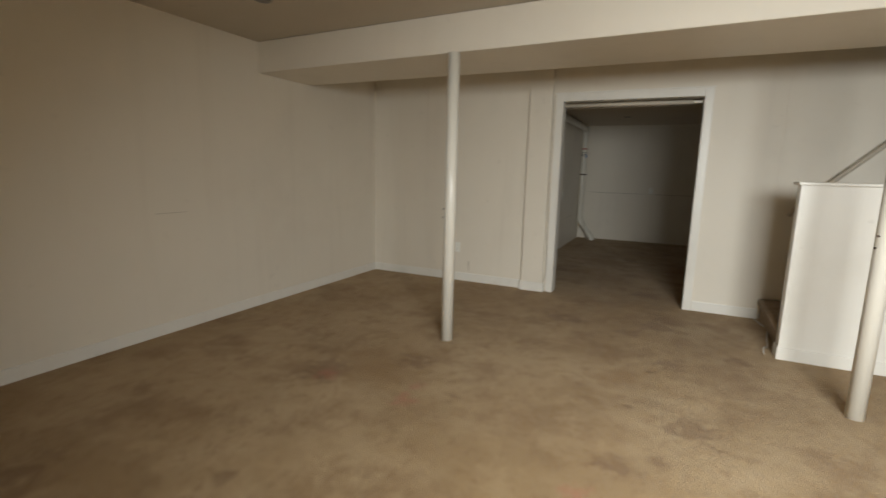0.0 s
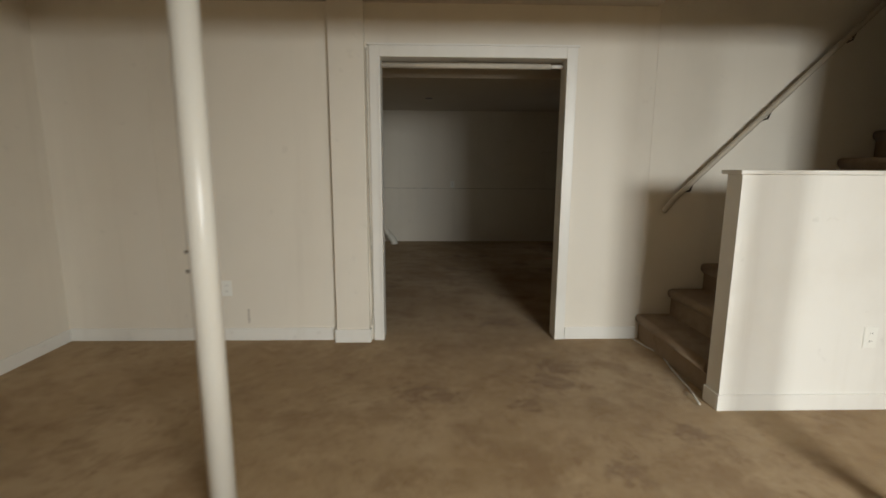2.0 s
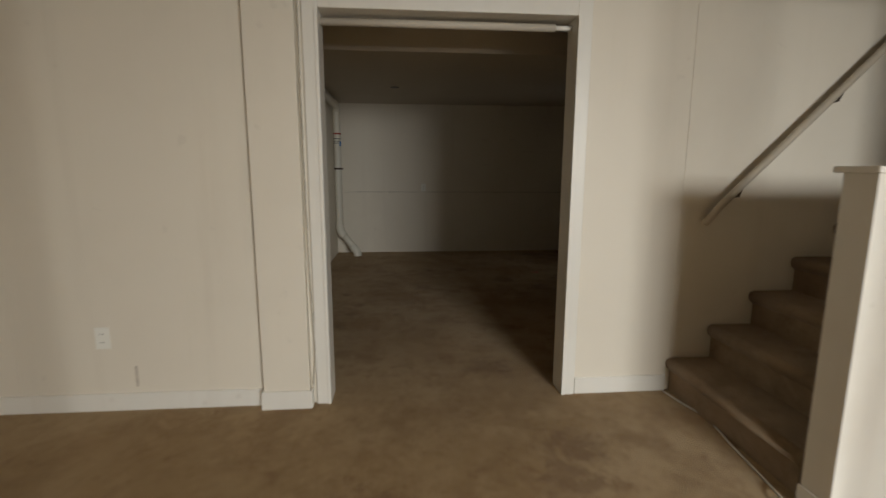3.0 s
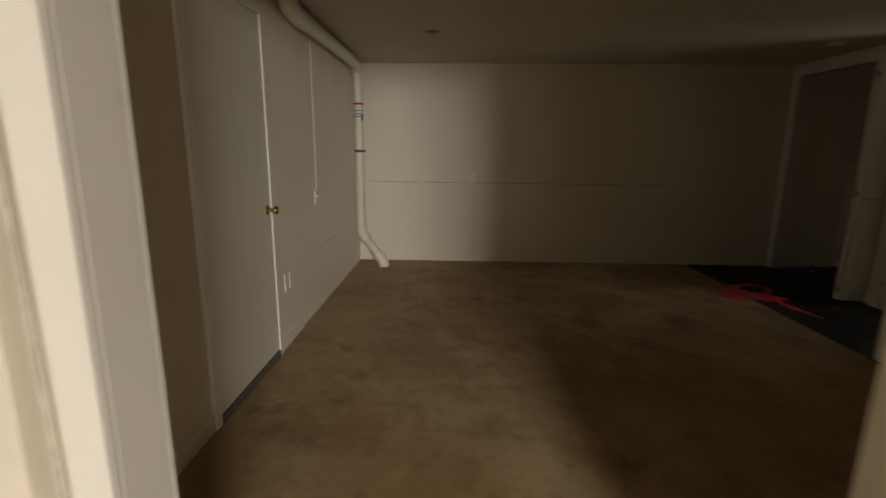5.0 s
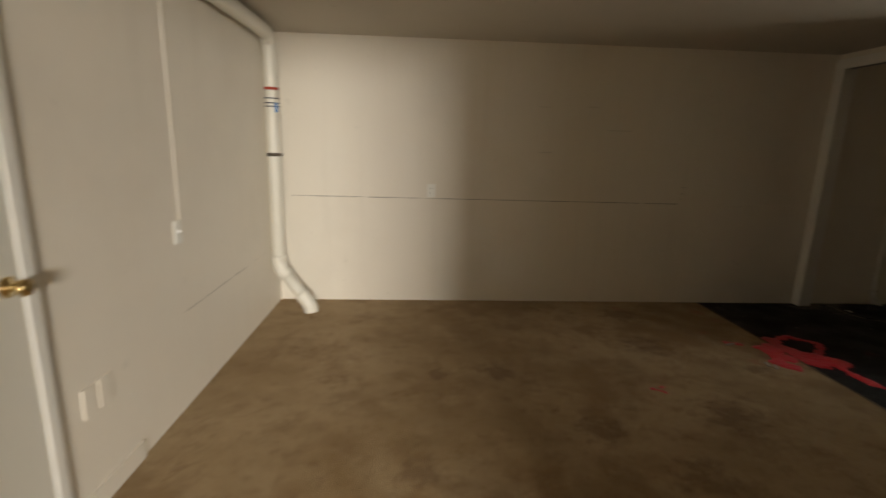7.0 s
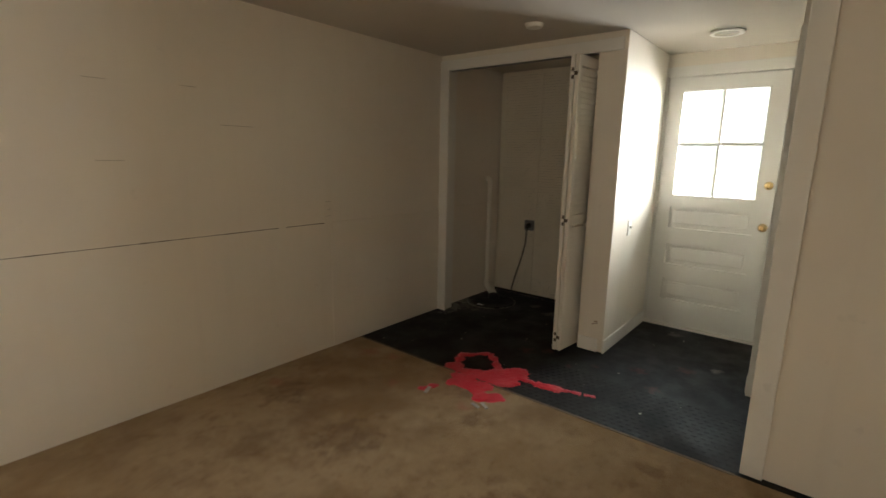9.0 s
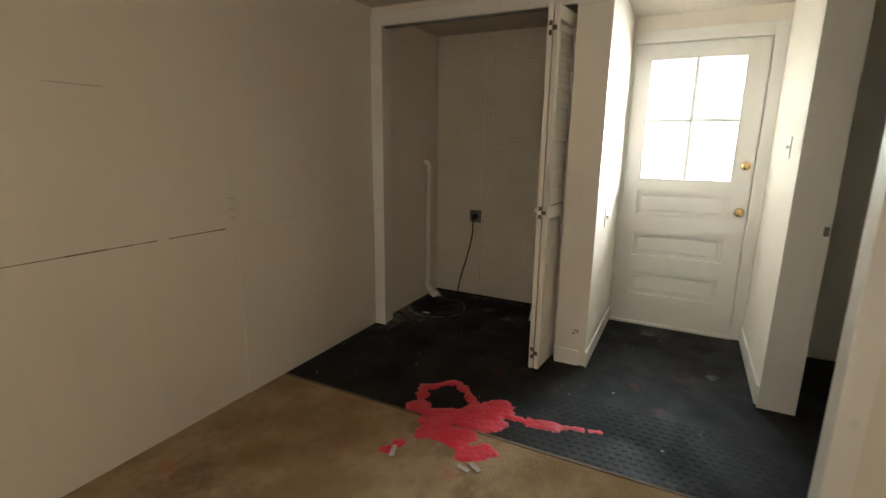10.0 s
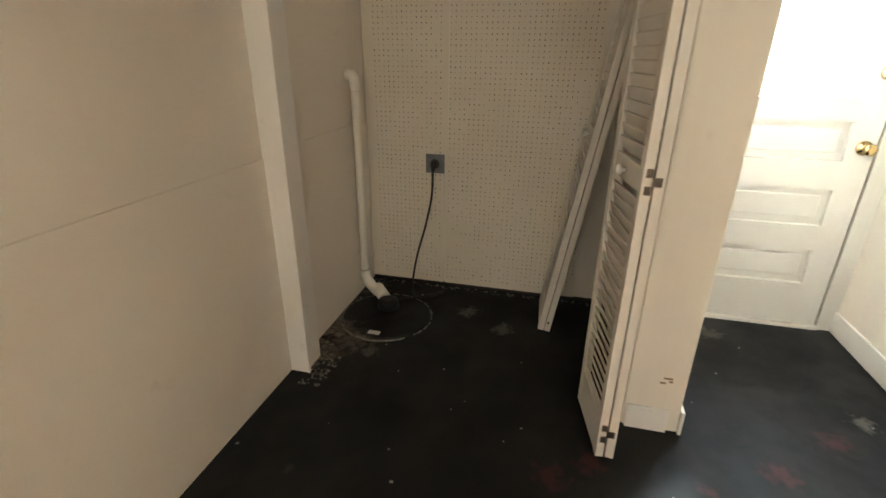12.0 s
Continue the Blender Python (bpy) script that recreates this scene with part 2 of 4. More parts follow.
# ---- mesh helpers ----
def slab(bm, x0, x1, y0, y1, z0, z1, bevel=0.0, m=None):
    made = bmesh.ops.create_cube(bm, size=1.0)
    mat = Matrix.Translation(((x0 + x1) / 2, (y0 + y1) / 2, (z0 + z1) / 2)) @ Matrix.Diagonal((abs(x1 - x0), abs(y1 - y0), abs(z1 - z0), 1))
    bmesh.ops.transform(bm, matrix=(m @ mat) if m else mat, verts=made["verts"])
    if bevel:
        edges = {e for v in made["verts"] for e in v.link_edges}
        bmesh.ops.bevel(bm, geom=list(edges), offset=bevel, segments=2, profile=0.6, affect="EDGES")
    return bm


def tube(bm, points, radius, sides=14, cap=True):
    """A round bar swept along the points."""
    pts = [Vector(p) for p in points]
    rings, side = [], None
    for i, p in enumerate(pts):
        d = (pts[min(i + 1, len(pts) - 1)] - pts[max(i - 1, 0)]).normalized()
        if side is None:
            side = d.orthogonal().normalized()
        side = (side - d * side.dot(d)).normalized()
        up = d.cross(side)
        r = radius[i] if isinstance(radius, (list, tuple)) else radius
        rings.append([bm.verts.new(p + (side * math.cos(a) + up * math.sin(a)) * r) for a in (2 * math.pi * k / sides for k in range(sides))])
    for a, b in zip(rings, rings[1:]):
        for k in range(sides):
            f = bm.faces.new((a[k], a[(k + 1) % sides], b[(k + 1) % sides], b[k]))
            f.smooth = True
    if cap:
        bm.faces.new(rings[0][::-1])
        bm.faces.new(rings[-1])
    bmesh.ops.recalc_face_normals(bm, faces=bm.faces[:])
    return bm


def curve_points(ctrl, n=8):
    """Catmull-Rom points through the control points."""
    c = [Vector(p) for p in ctrl]
    c = [c[0] * 2 - c[1]] + c + [c[-1] * 2 - c[-2]]
    out = []
    for i in range(1, len(c) - 2):
        for k in range(n):
            t = k / n
            a, b, d, e = c[i - 1], c[i], c[i + 1], c[i + 2]
            out.append(0.5 * (2 * b + (d - a) * t + (2 * a - 5 * b + 4 * d - e) * t * t + (3 * b - a - 3 * d + e) * t ** 3))
    return out + [c[-2]]


def mesh(name, bm, material):
    me = bpy.data.meshes.new(name)
    bm.to_mesh(me)
    bm.free()
    me.materials.append(material)
    return me


def part(name, bm, material, parent, label=""):
    ob = new(name, mesh(name, bm, material))
    ob.parent = parent
    return tagged(ob, label)


def thing(name, bm, material, label, category, group="", kind=""):
    return tagged(new(name, mesh(name, bm, material)), label, category, group, kind)


def base(name, m, label, category, group="", kind=""):
    ob = new(name)
    ob.empty_display_size = 0.1
    ob.matrix_basis = m
    return tagged(ob, label, category, group, kind)


def setting(name, boxes, material, label, category, bevel=0.0):
    bm = bmesh.new()
    for b in boxes:
        slab(bm, *b, bevel=bevel)
    return thing(name, bm, material, label, category, kind="structure")


# ---- structure: plan ----
LX, HALL_R, REAR = -1.487, 7.0, -5.7      # large room
JL, JR, HEAD, T = 0.847, 2.138, 2.035, 0.115   # cased opening in its end wall
RX, FAR, CL = 0.25, 4.877, 5.068          # second room
XW, RC = 6.037, 2.24                      # outside wall, ceiling of the second room
NX, NY = 4.16, 2.29                       # corner beside the dark doorway
AL, AR = 3.305, 2.387                      # sides of the entry recess
C1 = 2.385                                # ceiling of the large room
EDGE = 4.11                               # end of the carpet

setting("floor", [(LX - 0.15, EDGE, REAR - 0.165, FAR + 0.1, -0.12, 0.0)], CARPET, "worn tan carpet with brown stains", "carpet")
setting("floor_entry", [(EDGE, XW + 0.2, 0.0, FAR + 0.12, -0.12, -0.003)], BLACKFLOOR, "black studded rubber floor, dusty and paint-flecked", "floor")
setting("floor_stair_hall", [(EDGE, HALL_R + 0.1, REAR - 0.165, 0.0, -0.12, 0.0)], CARPET, "worn tan carpet of the large room", "carpet")
setting("wall_left", [(LX - 0.15, LX, REAR, 0.0, 0, C1)], WALL, "off-white painted wall with faint scuffs", "wall")
setting("wall_end", [(LX - 0.15, JL - 0.02, 0, T, 0, C1 + 1.6), (JR + 0.02, HALL_R, 0, T, 0, C1 + 1.6), (JL - 0.02, JR + 0.02, 0, T, HEAD + 0.02, C1 + 1.6)], WALL,
        "off-white panelled end wall with a cased opening", "wall")
setting("wall_right", [(HALL_R, HALL_R + 0.15, REAR, T, 0, C1 + 1.6)], WALL, "off-white painted wall", "wall")
WX0, WX1, WZ0, WZ1 = 2.35, 3.85, 1.15, 2.28
setting("wall_rear", [(LX - 0.15, WX0, REAR - 0.165, REAR, 0, C1), (WX1, HALL_R + 0.15, REAR - 0.165, REAR, 0, C1), (WX0, WX1, REAR - 0.165, REAR, 0, WZ0), (WX0, WX1, REAR - 0.165, REAR, WZ1, C1)],
        WALL, "off-white wall with a wide window", "wall")
setting("ceiling", [(LX - 0.15, HALL_R + 0.15, REAR - 0.165, -1.12, C1, C1 + 0.12), (LX - 0.15, 2.75, -1.12, T, C1, C1 + 0.12)], CEIL_DIM, "flat painted ceiling", "ceiling")
setting("stairwell_upper", [(2.65, 2.75, -1.12, 0.0, C1 + 0.12, C1 + 1.6), (2.75, HALL_R, -1.22, -1.12, C1 + 0.12, C1 + 1.6), (2.65, HALL_R, -1.22, T, C1 + 1.6, C1 + 1.7)], WALL, "painted wall above the stairs", "wall")
bm = slab(bmesh.new(), LX, HALL_R, -1.865, -1.19, 2.122, C1 - 0.003)
for v in bm.verts:
    if v.co.y < -1.5:
        v.co.y -= (v.co.x - LX) * 0.045
bmesh.ops.bevel(bm, geom=bm.edges[:], offset=0.004, segments=2, affect="EDGES")
thing("soffit", bm, WALL, "boxed-in off-white beam under the ceiling", "beam", kind="structure")

setting("wall_room_left", [(RX - 0.12, RX, T, FAR + 0.12, 0, RC)], WALL_FAR, "off-white panelled wall beside a flush door", "wall")
setting("wall_far", [(RX - 0.12, XW + 0.1, FAR, FAR + 0.12, 0, RC)], WALL_FAR, "off-white panel wall with a cracked seam", "wall")
setting("wall_room_right", [(NX, NX + 0.1, T, NY, 0, RC), (5.04, XW + 0.15, AR - 0.165, AR, 0, RC), (NX + 0.1, 5.04, AR - 0.165, NY, 2.05, RC)], WALL, "off-white wall around a dark doorway", "wall")
setting("wall_utility", [(NX + 0.1, XW, 0.9, 1.0, 0, RC), (XW - 0.1, XW, 1.0, AR - 0.165, 0, RC)], WALL, "unlit wall of the room behind", "wall")
setting("wall_stub", [(CL, XW, AL, 3.5, 0, RC)], WALL, "thick off-white wall end between closet and entry", "wall", 0.004)
setting("wall_closet_head", [(CL, CL + 0.1, 3.5, FAR, 2.15, RC)], WALL, "wall above the closet opening", "wall")
DY0, DY1, DZ = 2.465, 3.285, 2.055         # outside door
setting("wall_outside", [(XW, XW + 0.15, DY1 + 0.012, FAR + 0.12, 0, RC), (XW, XW + 0.15, AR - 0.165, DY0 - 0.012, 0, RC), (XW, XW + 0.15, DY0 - 0.012, DY1 + 0.012, DZ + 0.012, RC)],
        WALL, "off-white outside wall with a door", "wall")
setting("ceiling_room", [(RX - 0.12, XW + 0.15, T, FAR + 0.12, RC, RC + 0.12)], CEIL_DIM, "low painted ceiling", "ceiling")
setting("beam_room", [(RX, NX, 1.0, 1.5, 2.08, RC - 0.003)], CEIL_DIM, "boxed-in painted beam across the ceiling", "beam", 0.004)
setting("ground", [(-60, 60, -60, 60, -0.4, -0.15)], GROUND, "plain yard ground outside", "ground")


# glowing plane for the pale overcast yard beyond the glazed door; also lights the room
m, nt, bsdf = shader("glowing_yard_backdrop", 1.0)
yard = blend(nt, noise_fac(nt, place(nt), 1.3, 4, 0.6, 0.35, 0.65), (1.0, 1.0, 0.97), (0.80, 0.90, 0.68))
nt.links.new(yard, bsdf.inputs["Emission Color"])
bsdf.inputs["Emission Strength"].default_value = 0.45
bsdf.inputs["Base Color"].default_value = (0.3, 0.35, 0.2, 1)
setting("backdrop", [(10.0, 10.1, -6, 12, -0.15, 7)], m, "glowing plane standing in for the pale yard outside the door", "backdrop")


# ---- trim of the large room ----
def trim(name, boxes, label, category="trim", material=None, bevel=0.003):
    return setting(name, boxes, material or TRIM, label, category, bevel)


PX0, PX1 = 0.50, 0.742
trim("pilaster", [(PX0, PX1, -0.055, 0.0, 0.0, C1)], "boxed off-white pilaster beside the opening", "pilaster", WALL)
trim("baseboard_pilaster", [(PX0 - 0.012, PX1 + 0.012, -0.07, -0.056, 0, 0.10), (PX0 - 0.013, PX0 - 0.001, -0.056, -0.016, 0, 0.10), (PX1 + 0.001, PX1 + 0.013, -0.056, -0.016, 0, 0.10)], "white baseboard wrapped round the pilaster", "baseboard")
trim("baseboard_end", [(LX + 0.014, PX0 - 0.014, -0.014, 0.0, 0, 0.095), (JR + 0.08, 2.76, -0.014, 0.0, 0, 0.095)], "white painted baseboard", "baseboard")
trim("baseboard_left", [(LX, LX + 0.014, REAR, 0.0, 0, 0.09)], "white painted baseboard along the long wall", "baseboard")
door_case = base("door_casing", pose(0, 0, 0), "white wooden casing around the wide opening", "door frame", kind="structure")
for side, x0, x1 in (("l", JL - 0.075, JL), ("r", JR, JR + 0.075)):
    bm = bmesh.new()
    slab(bm, x0, x1, -0.02, -0.001, 0, HEAD + 0.075, 0.004)
    inner = x1 - 0.018 if side == "l" else x0
    slab(bm, inner, inner + 0.018, -0.027, -0.02, 0, HEAD, 0.003)
    part("upright", bm, TRIM, door_case)
    bm = bmesh.new()
    slab(bm, x0, x1, T + 0.001, T + 0.02, 0, HEAD + 0.075, 0.004)
    part("upright", bm, TRIM, door_case)
bm = slab(bmesh.new(), JL, JR, -0.021, -0.001, HEAD, HEAD + 0.075, 0.004)
slab(bm, JL - 0.085, JR + 0.085, -0.027, -0.001, HEAD + 0.075, HEAD + 0.088, 0.003)
part("head", bm, TRIM, door_case)
part("head", slab(bmesh.new(), JL, JR, T + 0.001, T + 0.021, HEAD, HEAD + 0.075, 0.004), TRIM, door_case)
for x0, x1 in ((JL - 0.02, JL), (JR, JR + 0.02)):
    part("jamb", slab(bmesh.new(), x0, x1, -0.001, T + 0.001, 0, HEAD), TRIM, door_case)
part("jamb_head", slab(bmesh.new(), JL - 0.02, JR + 0.02, -0.001, T + 0.001, HEAD, HEAD + 0.02), TRIM, door_case)
rod = base("curtain_rod", pose(0, 0, 0), "white tension rod under the head of the opening", "curtain rod")
# white rod in the dimmed ceiling colour, its shade put into the paint
part("rod", tube(bmesh.new(), [(JL, 0.075, 1.998), (JR - 0.09, 0.075, 1.998)], 0.019), CEIL_DIM, rod)
part("end_sleeve", tube(bmesh.new(), [(JR - 0.1, 0.075, 1.998), (JR, 0.075, 1.998)], 0.013), TRIM, rod)

# thin wire stapled beside the casing, seams in the panelling
thing("wire", tube(bmesh.new(), curve_points([(0.758, -0.026, 2.09), (0.756, -0.024, 1.4), (0.762, -0.024, 0.7), (0.772, -0.026, 0.3), (0.758, -0.03, 0.12)]), 0.004, 6), CORD, "thin white wire running down the casing", "wire")
for x, z1 in ((2.79, C1), (-0.75, C1)):
    thing("panel_seam", slab(bmesh.new(), x - 0.012, x + 0.012, -0.004, -0.0005, 0.1, z1, 0.0015), WALL, "painted batten over a panel seam", "trim", kind="structure")


# ---- steel poles ----
def pole(x, y):
    ob = base("support_pole", pose(x, y, 0), "white painted steel support pole under the beam", "pole", "basement support poles")
    part("shaft", tube(bmesh.new(), [(0, 0, 0), (0, 0, 2.126)], 0.045, 24), POLE, ob)
    for z, a in ((1.02, -2.6), (0.955, -2.75)):
        part("pin", tube(bmesh.new(), [(math.cos(a) * 0.04, math.sin(a) * 0.04, z), (math.cos(a) * 0.052, math.sin(a) * 0.052, z)], 0.006, 8), STEEL, ob, "small dark steel pin")
    return ob


pole(0.463, -1.925)
pole(2.975, -1.93)


# ---- half wall, stairs, handrail ----
HX0, HX1, HY0, HY1, HZ = 2.75, 3.75, -1.10, -0.975, 1.262
half = base("half_wall", pose(0, 0, 0), "white panelled half wall beside the stairs", "half wall", kind="structure")
part("panel", slab(bmesh.new(), HX0, HX1, HY0, HY1, 0, HZ, 0.003), TRIM, half)
part("cap", slab(bmesh.new(), HX0 - 0.022, HX1, HY0 - 0.022, HY1 + 0.022, HZ, HZ + 0.022, 0.005), TRIM, half)
part("baseboard", slab(bmesh.new(), HX0 - 0.012, HX1, HY0 - 0.013, HY0 - 0.001, 0, 0.09, 0.003), TRIM, half)
part("end_baseboard", slab(bmesh.new(), HX0 - 0.013, HX0 - 0.001, HY0 - 0.001, HY1, 0, 0.09, 0.003), TRIM, half)
part("corner_strip", slab(bmesh.new(), HX0 - 0.006, HX0 + 0.02, HY0 - 0.007, HY0 - 0.001, 0.09, HZ, 0.002), TRIM, half)
# unseen wall, added past the half wall to keep light off the upper stairs
setting("wall_stair_shade", [(HX1, HALL_R, HY0, HY1, 0, C1)], WALL, "unseen off-white wall added to shade the upper stairs", "wall")

stairs = base("staircase", pose(0, 0, 0), "steep stairs covered in tan carpet", "stairs", kind="structure")
RISE, RUN = 0.196, 0.234
bm = bmesh.new()
prof = [(-0.012, 0.0), (-0.012, RISE - 0.075), (-0.035, RISE - 0.055), (-0.042, RISE - 0.03), (-0.034, RISE - 0.009), (-0.012, RISE), (RUN, RISE), (RUN, 0.0)]
front = [bm.verts.new((x, -0.925, z)) for x, z in prof]
back = [bm.verts.new((x, -0.004, z)) for x, z in prof]
bm.faces.new(front)
bm.faces.new(back[::-1])
for i in range(len(prof)):
    f = bm.faces.new((front[i], back[i], back[(i + 1) % len(prof)], front[(i + 1) % len(prof)]))
    f.smooth = 0 < i < 5
bmesh.ops.recalc_face_normals(bm, faces=bm.faces[:])
step_mesh = mesh("step", bm, CARPET_STAIR)
for i in range(13):
    s = new("step", step_mesh)
    s.parent = stairs
    s.location = (2.80 + i * RUN, 0, i * RISE)
part("stringer_fill", slab(bmesh.new(), 2.80 + RUN, 2.80 + 13 * RUN, -0.92, -0.01, 0.001, 0.10), WOOD, stairs)

rail = base("handrail", pose(0, 0, 0), "slim tan-painted handrail on brackets up the stair wall", "handrail")
slope = 1.0
r0 = Vector((2.975, -0.075, 1.105))
along = Vector((1, 0, slope)).normalized()
part("bar", tube(bmesh.new(), curve_points([(2.90, -0.035, 0.985), (2.915, -0.07, 1.03), tuple(r0), tuple(r0 + along * 0.5), tuple(r0 + along * 1.6), tuple(r0 + along * 3.2)], 6), 0.02, 10), RAIL, rail)
for d in (0.13, 0.85, 1.6, 2.4):
    q = r0 + along * d
    part("bracket", tube(bmesh.new(), [(q.x, -0.004, q.z - 0.07), (q.x, -0.05, q.z - 0.065), (q.x, -0.075, q.z - 0.015)], 0.007, 8), STEEL, rail, "small dark steel bracket")
thing("floor_cable", tube(bmesh.new(), curve_points([(2.74, -0.03, 0.006), (2.77, -0.2, 0.006), (2.80, -0.35, 0.008), (2.76, -0.6, 0.006), (2.725, -0.86, 0.006), (2.70, -0.92, 0.02), (2.676, -1.0, 0.03), (2.675, -1.06, 0.012)], 6), 0.0055, 6), CORD, "loose white cable along the foot of the stairs", "cable")


# ---- plates, outlets, switches ----
def outlet(m, label, kind="outlet", material=None):
    """Plate in the local xz plane, its face towards -y."""
    ob = base("wall_" + kind, m, label, kind)
    part("plate", slab(bmesh.new(), -0.036, 0.036, -0.006, 0.0, -0.058, 0.058, 0.002), material or PLATE, ob)
    if kind == "outlet":
        for z in (-0.022, 0.022):
            part("socket", slab(bmesh.new(), -0.016, 0.016, -0.0085, -0.006, z - 0.014, z + 0.014, 0.001), material or PLATE, ob)
            bm = bmesh.new()
            for x in (-0.006, 0.006):
                slab(bm, x - 0.0012, x + 0.0012, -0.0092, -0.0084, z - 0.004, z + 0.005)
            part("slots", bm, GAP, ob)
    elif kind == "switch":
        part("toggle", slab(bmesh.new(), -0.005, 0.005, -0.02, -0.006, -0.004, 0.012, 0.001), material or PLATE, ob)
    return ob


outlet(pose(-0.31, 0, 0.40), "white double wall outlet above the baseboard")
outlet(pose(3.53, HY0, 0.41), "white double outlet on the half wall")
outlet(pose(1.575, FAR, 1.0), "white outlet above the cracked seam")
outlet(pose(3.828, FAR, 1.0), "painted-over outlet at the end of the cracked seam", material=WALL_FAR)
outlet(pose(RX, 3.14, 0.93, 0, 0, 90), "white switch box on the panel wall", "switch")
for y in (2.385, 2.475):
    outlet(pose(RX, y, 0.435, 0, 0, 90), "painted-over blank plate low on the wall", "blank plate", WALL_FAR)
outlet(pose(5.36, AR, 1.36, 0, 0, 180), "white light switch in the entry", "switch")
outlet(pose(5.42, AL, 0.9, 0, 0, 0), "white switch plate beside the closet wall", "switch")
outlet(pose(1.97, FAR, 0.175), "small painted plate near the floor", "blank plate", WALL_FAR)
thing("blue_tape", slab(bmesh.new(), 5.55, 5.62, AL - 0.003, AL - 0.0005, 1.35, 1.5), BLUE, "strip of blue tape on the entry wall", "tape")
thing("wire_channel", slab(bmesh.new(), RX, RX + 0.006, 3.165, 3.18, 0.99, RC, 0.003), WALL_FAR, "painted wire channel above the switch", "trim", kind="structure")

# recessed lamp and smoke alarm
can = base("recessed_lamp", pose(5.47, 2.815, RC), "unlit round recessed ceiling lamp with white rim", "ceiling lamp")
bm = bmesh.new()
bmesh.ops.create_circle(bm, cap_ends=False, segments=40, radius=0.075)
inner = bm.verts[:]
ring = bmesh.ops.create_circle(bm, cap_ends=False, segments=40, radius=0.10)["verts"]
bmesh.ops.bridge_loops(bm, edges=bm.edges[:])
bmesh.ops.solidify(bm, geom=bm.faces[:], thickness=0.008)
bmesh.ops.translate(bm, verts=bm.verts[:], vec=(0, 0, -0.010))
part("rim", bm, TRIM, can)
bm = bmesh.new()
bmesh.ops.create_cone(bm, cap_ends=True, segments=40, radius1=0.068, radius2=0.075, depth=0.006)
bmesh.ops.translate(bm, verts=bm.verts[:], vec=(0, 0, -0.004))
part("lens", bm, LENS, can)
for x, y, z in ((1.17, 3.43, RC), (-0.61, -2.64, C1)):
    rose = base("ceiling_cover", pose(x, y, z), "small round grey cover plate on the ceiling", "cover plate")
    part("cover", tube(bmesh.new(), [(0, 0, 0), (0, 0, -0.006), (0, 0, -0.009)], [0.055, 0.052, 0.03], 24), GREY, rose)
    part("screw", tube(bmesh.new(), [(0, 0, -0.008), (0, 0, -0.012)], 0.006, 10), STEEL, rose)
alarm = base("smoke_alarm", pose(4.62, 3.76, RC), "white round smoke alarm on the ceiling", "smoke alarm")
bm = bmesh.new()
bmesh.ops.create_cone(bm, cap_ends=True, segments=36, radius1=0.05, radius2=0.06, depth=0.022)
bmesh.ops.translate(bm, verts=bm.verts[:], vec=(0, 0, -0.011))
part("body", bm, PLATE, alarm)


# ---- flush door of the second room ----
def knob(parent, m, plate=0.032):
    """Round knob on a rose; local -y is out of the door."""
    bm = bmesh.new()
    prof = [(0.0, plate), (-0.006, plate), (-0.010, 0.014), (-0.030, 0.011), (-0.036, 0.020), (-0.048, 0.027), (-0.060, 0.024), (-0.066, 0.012)]
    tube(bm, [(0, y, 0) for y, r in prof], [r for y, r in prof], 20)
    bm.transform(m)
    return part("knob", bm, BRASS, parent, "polished brass knob")


LY0, LY1 = 1.385, 2.165
ldoor = base("door_1", pose(0, 0, 0), "closed plain flush door with brass knob", "door", kind="structure")
part("slab", slab(bmesh.new(), RX - 0.02, RX + 0.012, LY0, LY1, 0.046, 2.04, 0.002), DOORPAINT, ldoor)
part("threshold", slab(bmesh.new(), RX - 0.01, RX + 0.022, LY0, LY1, 0.001, 0.042, 0.004), SILL, ldoor, "worn grey threshold strip")
for y0, y1 in ((LY0 - 0.055, LY0 - 0.004), (LY1 + 0.004, LY1 + 0.055)):
    part("casing", slab(bmesh.new(), RX, RX + 0.02, y0, y1, 0.0, 2.10, 0.004), TRIM, ldoor)
part("casing_head", slab(bmesh.new(), RX, RX + 0.02, LY0 - 0.004, LY1 + 0.004, 2.046, 2.10, 0.004), TRIM, ldoor)
knob(ldoor, pose(RX + 0.012, 2.115, 0.955, 0, 0, 90))
trim("baseboard_room_left", [(RX, RX + 0.012, LY1 + 0.057, 2.667, 0, 0.085), (RX, RX + 0.012, T + 0.02, LY0 - 0.057, 0, 0.085)], "low painted baseboard", "baseboard", WALL_FAR)


# ---- seams, cracks and scuffs of the panel walls ----
def crack(name, p0, p1, normal, width, label, gaps=0.0):
    """A thin broken dark line from p0 to p1, with an uneven width."""
    rnd = random.Random(int(abs(p0[0] + p1[1]) * 1000))
    a, b, n = Vector(p0), Vector(p1), Vector(normal)
    steps = max(6, int((b - a).length / 0.05))
    up = n.cross((b - a).normalized())
    bm = bmesh.new()
    for i in range(steps):
        if rnd.random() < gaps:
            continue
        q0, q1 = a.lerp(b, i / steps), a.lerp(b, (i + 1) / steps)
        w = width * rnd.uniform(0.35, 1.0)
        vs = [bm.verts.new(q + up * s * w * 0.5 + n * 0.0012) for q, s in ((q0, -1), (q1, -1), (q1, 1), (q0, 1))]
        bm.faces.new(vs)
    return thing(name, bm, CRACK, label, "crack", kind="structure")


